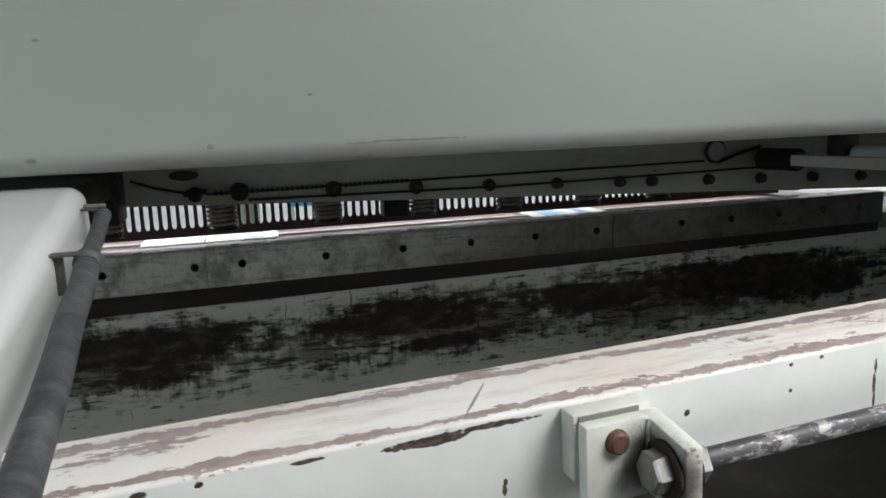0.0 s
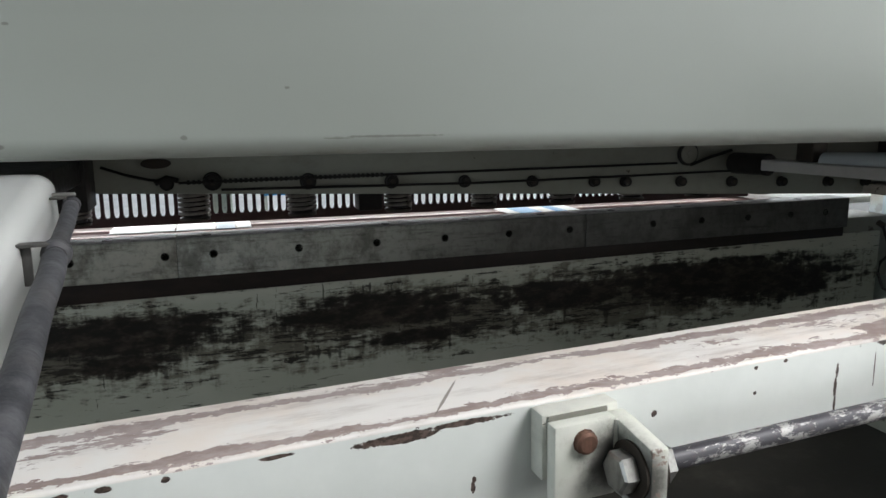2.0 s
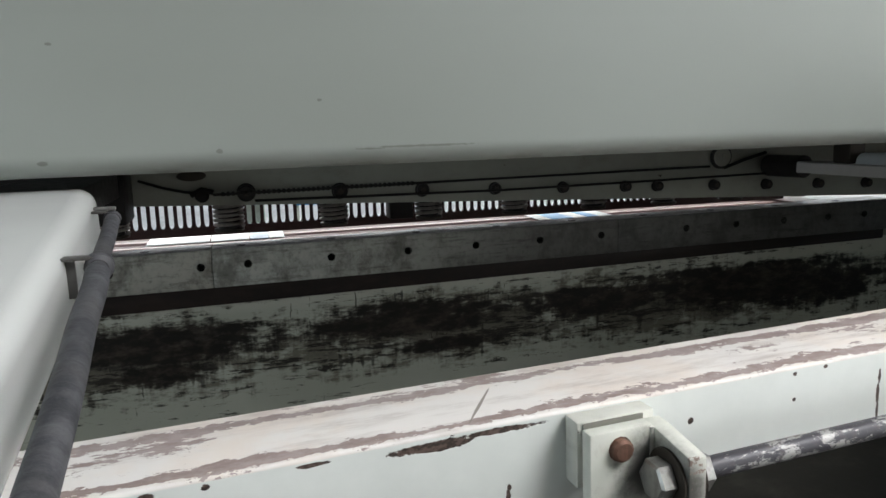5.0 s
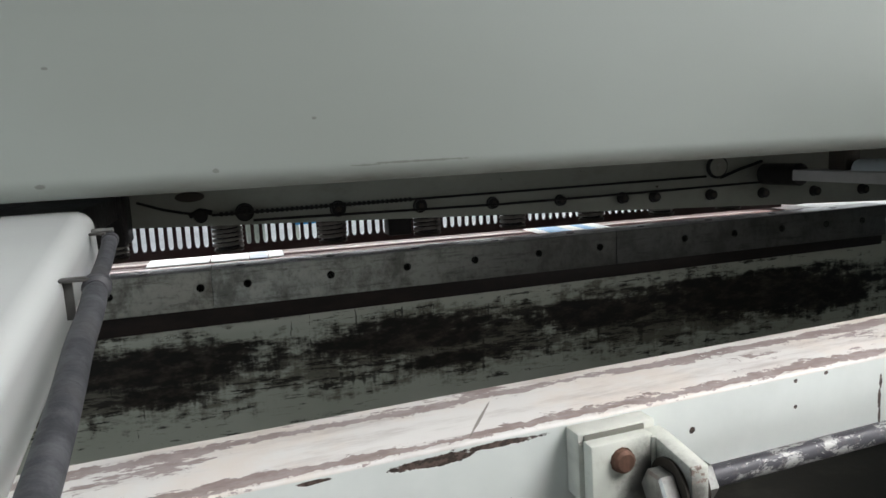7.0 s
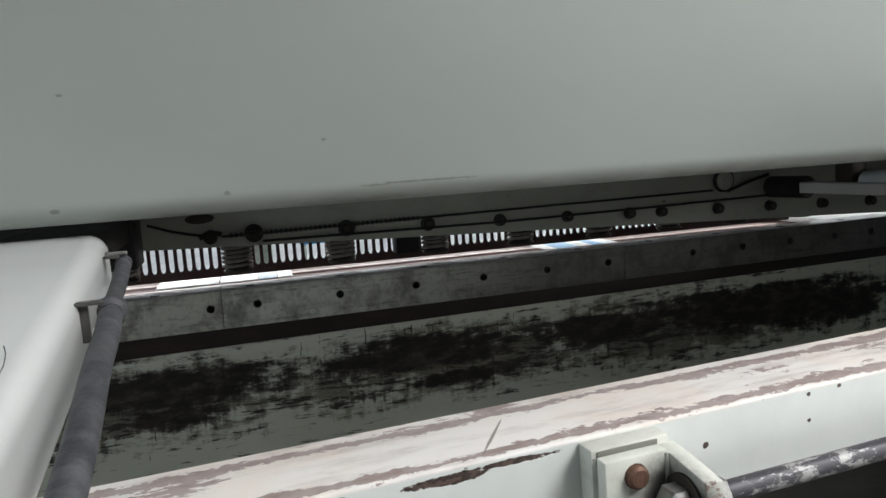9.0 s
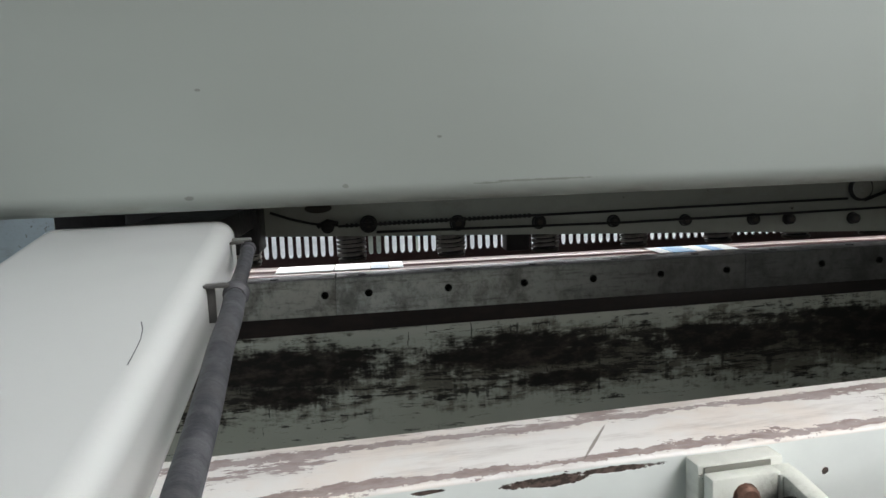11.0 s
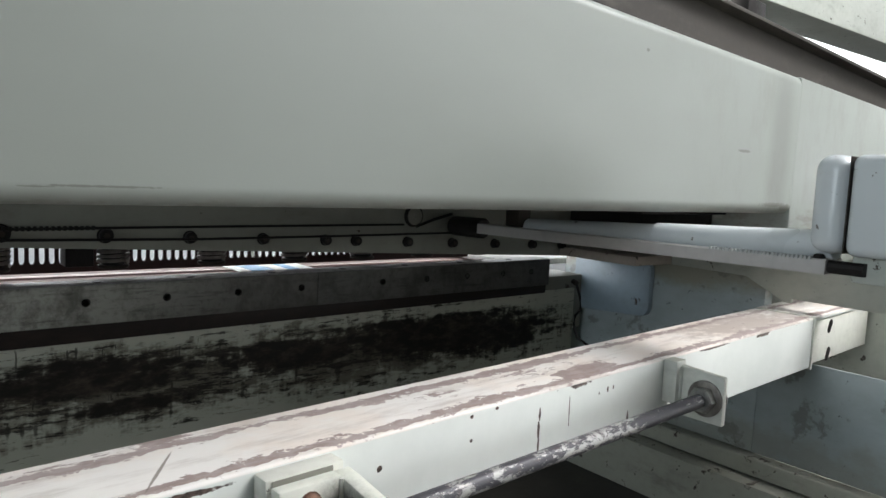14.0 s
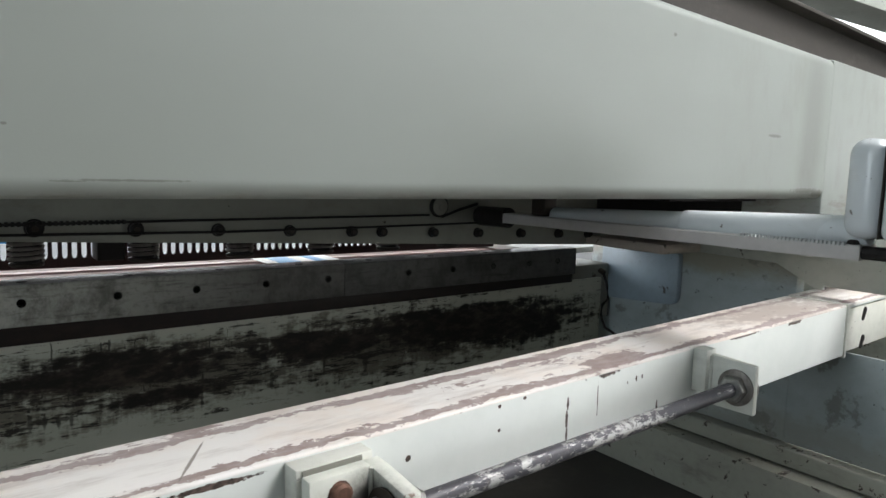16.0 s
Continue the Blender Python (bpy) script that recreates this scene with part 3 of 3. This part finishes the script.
BOLT_X = [(0.18, 0.024), (0.42, 0.022), (0.645, 0.020), (0.855, 0.018), (1.062, 0.017), (1.263, 0.017), (1.369, 0.017), (1.565, 0.017), (1.754, 0.017), (1.95, 0.017), (2.14, 0.017), (2.3, 0.016)]
for bx, br in BOLT_X:
    bz = 0.962 - 0.035 * (bx - 0.855)
    head = part("blade_bolt", lathe([(0, br), (0.004, br), (0.006, br * 0.85), (0.02, br * 0.82), (0.022, br * 0.7)], (bx, 1.861, bz), (bx, 1.5, bz), 18), BLACK, beam, "black oily bolt head")
    part("hex_socket", lathe([(0, br * 0.4), (0.001, br * 0.4), (0.001, br * 0.2)], (bx, 1.8392, bz), (bx, 1.5, bz), 6), DARK_STEEL, head)

# ---------- chain, pulley and cable on the beam ----------
chain = thing("drive_chain", (0.1, 1.83, 0.98), "thin black drive chain strung along the beam", "chain")
part("upper_run", tube([(0.10, 1.83, 0.986), (0.72, 1.83, 0.991), (1.53, 1.83, 0.996)], 0.0035, 8), BLACK, chain)
part("lower_run", tube([(0.20, 1.83, 0.966), (0.87, 1.83, 0.959), (1.30, 1.83, 0.962), (1.73, 1.83, 0.967)], 0.0035, 8), BLACK, chain)
for i in range(40):
    lx = 0.12 + i * 0.0125
    part("link", box(lx, lx + 0.007, 1.826, 1.834, 0.9805 + 0.008 * lx, 0.9915 + 0.008 * lx, 0), BLACK, chain)
pulley = thing("pulley", (1.565, 1.84, 1.0), "small dark pulley wheel at the chain's end", "pulley")
part("rim", lathe([(0, 0.034), (0.004, 0.036), (0.007, 0.031), (0.010, 0.036), (0.013, 0.033)], (1.582, 1.856, 1.022), (1.582, 1.5, 1.022), 26), BLACK, pulley)
part("hub", lathe([(0, 0.029), (0.003, 0.028), (0.004, 0.010), (0.008, 0.009)], (1.582, 1.8425, 1.022), (1.582, 1.5, 1.022), 22), DIRTY, pulley, "grimy pulley face")
part("belt_end", tube([(1.592, 1.846, 0.988), (1.66, 1.846, 1.010), (1.74, 1.846, 1.030)], 0.005, 8), BLACK, pulley)
lever = thing("chain_lever", (0.0, 1.84, 1.0), "dark lever and bracket holding the chain", "lever")
part("arm", tube([(-0.075, 1.848, 1.028), (-0.02, 1.848, 1.008), (0.03, 1.848, 0.995), (0.06, 1.848, 0.990)], 0.0035, 8), BLACK, lever)
part("tensioner", lathe([(0, 0.016), (0.010, 0.018), (0.016, 0.012)], (0.072, 1.859, 0.984), (0.072, 1.5, 0.984), 14), BLACK, lever)
part("cam", sweep([(0.05 + 0.036 * math.cos(a * math.pi / 10), 1.034 + 0.013 * math.sin(a * math.pi / 10)) for a in range(20)], (1, 0, 0), (0, 0, 1), (0, -1, 0), (0, 1.8595, 0), 0.012, bevel=0.002), DARK_STEEL, lever)
part("strut", tube([(0.045, 1.85, 0.985), (0.072, 1.85, 0.998), (0.10, 1.85, 0.990)], 0.007, 8), BLACK, lever)
guide = thing("guide_block", (-0.25, 1.7, 0.93), "black oily guide block under the beam", "guide block")
part("block", box(-0.40, -0.09, 1.72, 1.855, 0.935, 1.10, 0.006), BLACK, guide)
# black strip added over the holder to keep the background below the lip dark
part("dark_strip", box(-0.61, -0.405, 1.838, 1.857, 0.95, 1.25, 0.003), BLACK, guide)
part("arm_root", box(-0.27, -0.10, 1.02, 1.719, 1.00, 1.055, 0.004), BLACK, guide)

# ---------- hold-downs ----------
first = None
for hx in (-0.175, 0.128, 0.423, 0.710, 0.987, 1.258, 1.515, 1.772, 2.03):
    if first is None:
        first = thing("hold_down", (hx, 2.05, 0.868), "dark spring hold-down plunger behind the blade", "hold-down clamp", "hold-downs along the shear")
        part("plunger", lathe([(0, 0.026), (0.004, 0.030), (0.20, 0.030)], (hx, 2.05, 0.868), (hx, 2.05, 2), 20), BLACK, first)
        coil = [(hx + 0.039 * math.cos(k * math.pi / 6), 2.05 + 0.039 * math.sin(k * math.pi / 6), 0.876 + 0.0125 * k / 12) for k in range(12 * 13)]
        part("spring", tube(coil, 0.0050, 8), SPRING, first, "greasy coil spring")
        part("foot", lathe([(0, 0.038), (0.003, 0.041), (0.008, 0.041), (0.010, 0.036)], (hx, 2.05, 0.862), (hx, 2.05, 2), 22), DARK_STEEL, first)
    else:
        copy_thing(first, Matrix.Translation((hx, 2.05, 0.868)))
clampbar = thing("hold_down_beam", (1.0, 2.05, 1.04), "dark hold-down beam across the machine", "machine beam")
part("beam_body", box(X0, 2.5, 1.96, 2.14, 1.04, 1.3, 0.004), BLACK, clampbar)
part("stop_block", box(0.585, 0.655, 2.02, 2.09, 0.87, 1.04, 0.004), BLACK, clampbar)

# ---------- finger guard ----------
guard = thing("finger_guard", (1.0, 2.3, 0.812), "dark red slotted finger guard with daylight behind", "machine guard")
part("bottom_rail", box(X0, 2.2, 2.296, 2.306, 0.818, 0.846, 0.002), GUARD, guard)
part("top_rail", box(X0, 2.2, 2.296, 2.306, 0.945, 1.2, 0.002), GUARD, guard)
bar_mesh = None
for i in range(100):
    gx = -0.40 + i * 0.026
    if bar_mesh is None:
        outline = [(-0.0125, 0.844), (0.0125, 0.844), (0.0085, 0.8475), (0.0062, 0.853), (0.0055, 0.86), (0.0055, 0.93), (0.008, 0.9465), (-0.008, 0.9465), (-0.0055, 0.93), (-0.0055, 0.86), (-0.0062, 0.853), (-0.0085, 0.8475)]
        b0 = part("bar", sweep([(p, q - 0.812) for p, q in outline], (1, 0, 0), (0, 0, 1), (0, 1, 0), (0, -0.003, 0), 0.007), GUARD, guard, local=True, smooth=0)
        bar_mesh = b0.data
        b0.location = (gx - 1.0, 0, 0)
    else:
        b = new("bar", bar_mesh)
        b.parent = guard
        b.location = (gx - 1.0, 0, 0)

# ---------- sheets lying on the bed ----------
for name, mat, a, b, label in (
    ("sheet", WHITE, -0.157, 0.048, "white coated sheet lying on the bed"), ("sheet", WHITE, 0.052, 0.180, "white coated sheet lying on the bed"),
    ("sheet", GREYBLUE, 0.182, 0.246, "slate blue sheet lying on the bed"), ("sheet", WHITE, 0.248, 0.300, "narrow white sheet lying on the bed"),
    ("sheet", WHITE, 1.257, 1.307, "narrow white sheet lying on the bed"), ("sheet", BLUE, 1.309, 1.401, "bright blue sheet lying on the bed"),
    ("sheet", WHITE, 1.403, 1.459, "narrow white sheet lying on the bed"), ("sheet", BLUE, 1.461, 1.510, "bright blue sheet lying on the bed"),
    ("sheet", WHITE, 1.512, 1.57, "narrow white sheet lying on the bed")):
    tagged(part(name, box(a, b, 2.495, 2.79, 0.7660, 0.7685, 0.001), mat), label, "metal sheet", "sheets on the bed")

# ---------- back gauge ----------
GM = Matrix.Translation((0, 0.794, 0.733)) @ Matrix.Rotation(math.atan(0.061), 4, "Z") @ Matrix.Rotation(-math.atan(0.0175), 4, "Y")
gauge = thing("back_gauge", GM, "cream back gauge beam with paint rubbed to primer", "gauge beam")
part("beam_body", box(-0.35, 2.465, 0, 0.187, -0.158, 0, 0.005, 3), GAUGE, gauge, local=True)
part("end_plate", box(2.466, 2.478, -0.003, 0.18, -0.164, 0.003, 0.002), BRACKET, gauge, local=True)
part("end_carrier", box(2.479, 2.95, 0.0, 0.187, -0.012, 0.002, 0.003), GAUGE, gauge, local=True)
part("carrier_web", box(2.479, 2.95, 0.004, 0.022, -0.15, -0.014, 0.003), BRACKET, gauge, local=True)
for sz in (-0.045, -0.135):
    part("web_slot", sweep(arc(2.615, sz + 0.009, 0.014, 0, 180, 8) + arc(2.605, sz - 0.009, 0.012, 180, 360, 8), (1, 0, 0), (0, 0, 1), (0, 1, 0), (0, 0.0025, 0), 0.003), BLACK, gauge, "dark slot", local=True)


def bracket(x, lift, width, bolted):
    m = GM @ Matrix.Translation((x, 0, lift))
    ob = thing("rod_bracket", m, "cream welded rod bracket " + ("with a rusty bolt" if bolted else "with a square flange") + " on the gauge beam", "bracket", "rod brackets on the gauge")
    part("spacer", box(-width + 0.003, 0.020, -0.036, -0.001, -0.122, -0.023, 0.003), BRACKET, ob, local=True)
    if bolted:
        part("seam", box(-width + 0.012, 0.0, -0.0384, -0.0361, -0.12, -0.026, 0), DIRTY, ob, local=True)
        part("base_plate", box(-width + 0.009, 0.0, -0.062, -0.0385, -0.15, -0.032, 0.003), GREASY, ob, local=True)
        outline = [(-0.036, -0.034), (-0.062, -0.036), (-0.142, -0.050), (-0.142, -0.150), (-0.036, -0.150)]
    else:
        outline = [(-0.012, -0.032), (-0.138, -0.040), (-0.140, -0.044), (-0.140, -0.150), (-0.012, -0.150)]
    part("flange", sweep(outline, (0, 1, 0), (0, 0, 1), (1, 0, 0), (0.001, 0, 0), 0.027 if bolted else 0.016, bevel=0.0025), GREASY if bolted else BRACKET, ob, local=True)
    part("weld", tube([(-0.001, -0.0615 if bolted else -0.036, -0.036 - 0.011 * k + 0.001 * (k % 2)) for k in range(10)], 0.004, 8), BRACKET, ob, local=True)
    if bolted:
        part("bolt", lathe([(0, 0.0185), (0.003, 0.0185), (0.0035, 0.0165), (0.011, 0.0165), (0.014, 0.0125)], (-0.052, -0.0595, -0.060), (-0.052, -1, -0.060), 12), RUST, ob, "rusty bolt head", local=True)
    return ob


RY, RZ = -0.099, -0.095
BR = (0.700, 1.640)
bracket(BR[0], 0.018, 0.108, True)
bracket(BR[1], 0.023, 0.022, False)
rodthing = thing("tie_rod", GM @ Matrix.Translation((0, RY, RZ + 0.0147)) @ Matrix.Rotation(-0.005, 4, "Y"), "black threaded tie rod with scraped paint", "rod")
part("shaft", rod((0.672, 0, 0), (1.70, 0, 0), 0.0155), ROD, rodthing, local=True)
for bx, thick in zip(BR, (0.029, 0.018)):
    for way in (-1, 1):
        face = bx + (0.0 if way < 0 else thick)
        w = part("washer", lathe([(0, 0.041), (0.004, 0.041), (0.005, 0.039)], (face, 0, 0), (face + way, 0, 0), 28), DARK_STEEL if bx < 1 else SPRING, rodthing, "dark greasy washer", local=True)
        part("nut", lathe([(0.005, 0.0265), (0.007, 0.030), (0.026, 0.030), (0.029, 0.0255)], (face, 0, 0), (face + way, 0, 0), 6), NUT, w, "bright hexagon nut", local=True, smooth=20)

# ---------- covered arm and conduit ----------
L = Vector((0.045, -0.66, -0.105)).normalized()
W = Vector((-1, 0, 0))
U = W.cross(L).normalized()
if U.z < 0:
    U = -U
cov = Matrix((( *W, 0), (*L, 0), (*U, 0), (0, 0, 0, 1))).transposed()
cov.translation = Vector((-0.0258, 1.062, 1.0786))
arm = thing("arm_cover", cov, "glossy cream rounded cover over the gauge arm", "machine cover")
own = box(0, 0.28, 0, 0.80, -0.105, 0, 0.026, 6)
part("shell", own, COVER, arm, local=True)
part("seam_lip", tube([(0.003, 0.04 + 0.028 * k, -0.078 + 0.0015 * math.sin(k)) for k in range(26)], 0.003, 8), COVER, arm, local=True)
part("scratch", tube([(0.036, 0.43, 0.0001), (0.030, 0.45, 0.0), (0.026, 0.475, -0.0001), (0.0245, 0.50, -0.0001), (0.0235, 0.53, -0.0002)], 0.0005, 6), CONDUIT, arm, "dark hair-line scratch", local=True)
pipe = thing("conduit", (0.02, 0.8, 0.99), "grey flexible cable conduit clamped beside the cover", "conduit")
PA, PB = Vector((0.0016, 0.990, 1.0354)), Vector((0.0606, 0.2194, 0.9274))
pts = [PA.lerp(PB, k / 24) + Vector((0.0008 * math.sin(k * 0.9), 0, 0.0008 * math.sin(k * 1.3))) for k in range(25)]
part("upper_tube", tube(pts[:8], 0.0098, 18), CONDUIT, pipe)
part("sleeve", tube(pts[7:], 0.0128, 18), CONDUIT, pipe, "thicker taped sleeve")
for t, big in ((0.262, True), (0.0, False)):
    c = PA.lerp(PB, t)
    d = (PB - PA).normalized()
    r = 0.0155 if big else 0.0112
    k = part("clamp", lathe([(0, r - 0.003), (0.004, r), (0.010, r - 0.001), (0.016, r), (0.022, r - 0.004)], c - d * 0.011, c + d * 0.011, 20), CONDUIT, pipe, "taped grey clamp")
    w = 0.040 if big else 0.024
    part("clamp_strap", box(c.x - w, c.x - 0.004, c.y - 0.010, c.y + 0.008, c.z + 0.009, c.z + 0.0125, 0.0008), CLAMP, k, "bent grey steel strap")
    if big:
        angle = box(c.x - w, c.x - w + 0.0035, c.y - 0.012, c.y + 0.010, c.z - 0.034, c.z + 0.0088, 0.0008)
        box(c.x - w + 0.0036, c.x - w + 0.016, c.y - 0.002, c.y + 0.002, c.z - 0.034, c.z + 0.0088, 0.0006, bm=angle)
        part("clamp_foot", angle, CLAMP, k, "bent clamp foot on the cover's side")
        part("strap_screw", lathe([(0, 0.005), (0.003, 0.0045), (0.004, 0.003)], (c.x + 0.004, c.y - 0.004, c.z - 0.016), (c.x + 0.030, c.y - 0.03, c.z - 0.016), 6), NUT, k)
    else:
        part("strap_pin", rod((c.x - 0.022, c.y, c.z + 0.0145), (c.x + 0.006, c.y, c.z + 0.0145), 0.003, 0.001), NUT, k)

# ---------- right arm with tube, rack and motor ----------
AX = 1.75
drive = thing("gauge_drive_arm", (AX, 1.2, 1.0), "pale guide tube and toothed rack of the gauge drive", "guide arm")


def tube_at(y):
    return (AX + 0.015, y, 1.048 - 0.041 * (y - 0.666))


def rail_z(y):
    return 1.022 - 0.012 * (y - 0.66)


part("guide_tube", rod(tube_at(1.04), tube_at(0.60), 0.031), MOTOR, drive, "polished pale guide tube")
part("inner_tube", rod(tube_at(1.50), tube_at(1.041), 0.027), MOTOR, drive)
part("sleeve", rod((AX, 1.845, 0.990), (AX, 1.69, 0.994), 0.033, 0.005), BLACK, drive, "black end sleeve")
rail = bmesh.new()
ends = [[rail.verts.new((x, y, rail_z(y) + dz)) for x, dz in ((AX - 0.030, -0.031), (AX - 0.030, -0.003), (AX - 0.027, 0.0), (AX + 0.045, 0.0), (AX + 0.045, -0.031))] for y in (0.60, 1.69)]
for i in range(5):
    rail.faces.new((ends[0][i], ends[0][(i + 1) % 5], ends[1][(i + 1) % 5], ends[1][i]))
rail.faces.new(ends[0])
rail.faces.new(ends[1][::-1])
part("rail", rail, RAIL, drive, "grey box rail under the tube", smooth=0)
for i in range(27):
    ty = 0.63 + i * 0.0088
    part("rack_tooth", box(AX - 0.0325, AX - 0.024, ty, ty + 0.0045, rail_z(ty) - 0.003, rail_z(ty) + 0.004, 0), COVER, drive)
part("hanger_block", box(AX - 0.02, AX + 0.03, 1.51, 1.57, 1.012, 1.076, 0.004), DARK_STEEL, drive, "oily hanger block")
mot = thing("gear_motor", (AX, 0.5, 1.05), "white enamelled gear motor with rounded end cap", "motor")
part("end_cap", box(AX - 0.05, AX + 0.15, 0.5635, 0.637, 1.035, 1.236, 0.032, 6), MOTOR, mot, "white rounded end cover")
part("seam_ring", box(AX - 0.046, AX + 0.146, 0.5618, 0.5637, 1.039, 1.232, 0.0), DARK_STEEL, mot, "dark seam between the covers")
part("body", box(AX - 0.05, AX + 0.15, 0.34, 0.562, 1.035, 1.236, 0.020, 5), MOTOR, mot)
gl = part("cable_gland", lathe([(0, 0.013), (0.003, 0.017), (0.016, 0.017), (0.017, 0.0145), (0.022, 0.0145), (0.023, 0.018), (0.034, 0.018), (0.036, 0.014), (0.12, 0.014)], (AX - 0.012, 0.650, 1.008), (AX - 0.012, 0.50, 1.008), 10), BLACK, mot, "black cable gland")
part("gland_nut", rod((AX - 0.012, 0.630, 1.018), (AX - 0.012, 0.612, 1.018), 0.016, 0.003, 6), BLACK, gl)
part("mount", box(AX - 0.005, AX + 0.12, 0.36, 0.56, 0.98, 1.045, 0.004), FRAME, mot)

# ---------- side frame ----------
side = thing("side_frame", (2.6, 1.2, 0), "grey-green machine side frame with oil streaks", "machine frame")
part("side_plate", box(2.55, 2.60, 1.15, 2.05, 0.262, 0.885, 0.004), SIDE, side, "blue-grey side plate stained beige above")
part("low_side_plate", box(2.55, 2.556, 0.15, 1.149, 0.262, 0.612, 0.001), SIDE, side)
part("outer_plate", box(2.97, 3.02, 0.15, 1.95, 0.0, 0.98, 0.004), PALE, side)
plate = [(1.97, 0.855), (1.97, 0.632)] + arc(1.632, 0.692, 0.040, 270, 180, 6) + arc(1.606, 0.841, 0.014, 180, 90, 4)
part("raised_plate", sweep(plate, (0, 1, 0), (0, 0, 1), (1, 0, 0), (2.520, 0, 0), 0.029, bevel=0.006), RAISED, side, "bolted plate with a rounded corner, blue light put into its colour")
part("ledge", box(2.505, 2.60, 0.15, 1.91, 0.196, 0.259, 0.008, 3), LOWER, side, "dirty ledge along the frame")
part("plinth", box(2.44, 2.60, 0.15, 1.91, 0.0, 0.190, 0.006), LOWER, side, "grimy painted plinth")
col = sweep([(2.364, 0.93), (3.4, 0.93), (3.4, panel_top(3.4)), (2.364, panel_top(2.364))], (1, 0, 0), (0, 0, 1), (0, 1, 0), (0, 1.002, 0), 0.9, bevel=0.010)
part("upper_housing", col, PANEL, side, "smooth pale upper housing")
# black sheet hiding the housing's inner face, in place of shade there
part("inner_shade_sheet", box(2.345, 2.3625, 1.255, 1.857, 0.985, 1.375, 0.002), BLACK, side)
part("stained_strip", box(2.30, 2.519, 1.50, 1.90, 0.872, 0.905, 0.004), BEIGE, side, "rust-stained beige strip")
gusset = [(1.95, 0.93), (1.95, 0.876), (1.21, 0.868), (1.071, 0.800), (1.05, 0.800), (1.05, 0.814), (0.2, 0.814), (0.2, 0.95)]
part("gusset_plate", sweep(gusset, (0, 1, 0), (0, 0, 1), (1, 0, 0), (2.520, 0, 0), 0.016, bevel=0.002), PALE, side, "pale stained chamfered gusset plate")

# ---------- overhead steel ----------
girder = thing("girder", (3.0, 1.5, 1.65), "brown painted steel girder above the machine", "girder")


def leaning(bm):
    """The girder's fall towards its far end."""
    for v in bm.verts:
        v.co.z -= 0.075 * (v.co.x - 2.8)
    return bm


part("web", leaning(box(0.2, 6.0, 1.50, 1.515, 1.635, 1.815, 0.003)), BROWN, girder)
part("lower_flange", leaning(box(0.2, 6.0, 1.44, 1.58, 1.62, 1.635, 0.003)), BROWN, girder)
part("upper_flange", leaning(box(0.2, 6.0, 1.44, 1.58, 1.815, 1.83, 0.003)), BROWN, girder)
part("clip", leaning(box(2.84, 2.97, 1.47, 1.55, 1.831, 1.90, 0.004)), BLACK, girder, "black clip bolted on the girder")
hose = thing("hose", (2.46, 1.88, 0.55), "black rubber hose curling by the table end", "hose")
part("bent_tube", tube([(2.46, 1.905, 0.745), (2.46, 1.880, 0.690), (2.46, 1.872, 0.640), (2.455, 1.895, 0.612), (2.455, 1.900, 0.570), (2.46, 1.880, 0.520), (2.48, 1.82, 0.490)], 0.0055, 10), BLACK, hose)
part("fitting", rod((2.46, 1.925, 0.752), (2.46, 1.900, 0.742), 0.011), DARK_STEEL, hose)
feed = thing("front_support_arm", (2.75, 2.9, 0.0), "white front support arm beside the bed", "support arm")
part("arm_top", box(2.40, 2.85, 2.25, 3.4, 0.775, 0.80, 0.004), WHITE, feed)
part("arm_web", box(2.60, 2.64, 2.25, 3.4, 0.30, 0.774, 0.003), WHITE, feed)
part("arm_post", box(2.54, 2.70, 3.2, 3.36, 0.0, 0.30, 0.004), FRAME, feed)
for bx0, bx1 in ((0.50, 0.70), (2.20, 2.42)):
    board = thing("notice_board", ((bx0 + bx1) / 2, 5.0, 0.0), "blue board on posts standing beyond the guard", "board", "boards beyond the guard")
    part("panel", box(bx0, bx1, 5.0, 5.03, 0.60, 1.7, 0.004), BLUE, board)
    part("post", box(bx0, bx0 + 0.03, 5.031, 5.06, 0.0, 1.7, 0.003), FRAME, board)
    part("post", box(bx1 - 0.03, bx1, 5.031, 5.06, 0.0, 1.7, 0.003), FRAME, board)
column = thing("steel_column", (0.23, 6.0, 0.0), "grey steel column at the hall front", "column")
part("web", box(0.16, 0.32, 6.06, 6.08, 0.0, 4.8, 0.003), FRAME, column)
part("flange", box(0.16, 0.18, 5.98, 6.16, 0.0, 4.8, 0.003), FRAME, column)
part("flange", box(0.30, 0.32, 5.98, 6.16, 0.0, 4.8, 0.003), FRAME, column)
duct = thing("overhead_duct", (4.6, 2.1, 2.16), "grey sheet metal duct hung from the roof", "duct")
part("duct_body", box(3.4, 7.0, 2.0, 2.3, 2.16, 2.52, 0.01), FRAME, duct)
for hx in (3.9, 5.2, 6.5):
    part("hanger", rod((hx, 2.15, 2.515), (hx, 2.15, 4.805), 0.012), BLUISH, duct)
for px in (0.4, 5.8):
    part("girder_post", box(px - 0.05, px + 0.05, 1.46, 1.56, 1.83 - 0.075 * (px - 2.8), 4.80, 0.004), BROWN, girder)
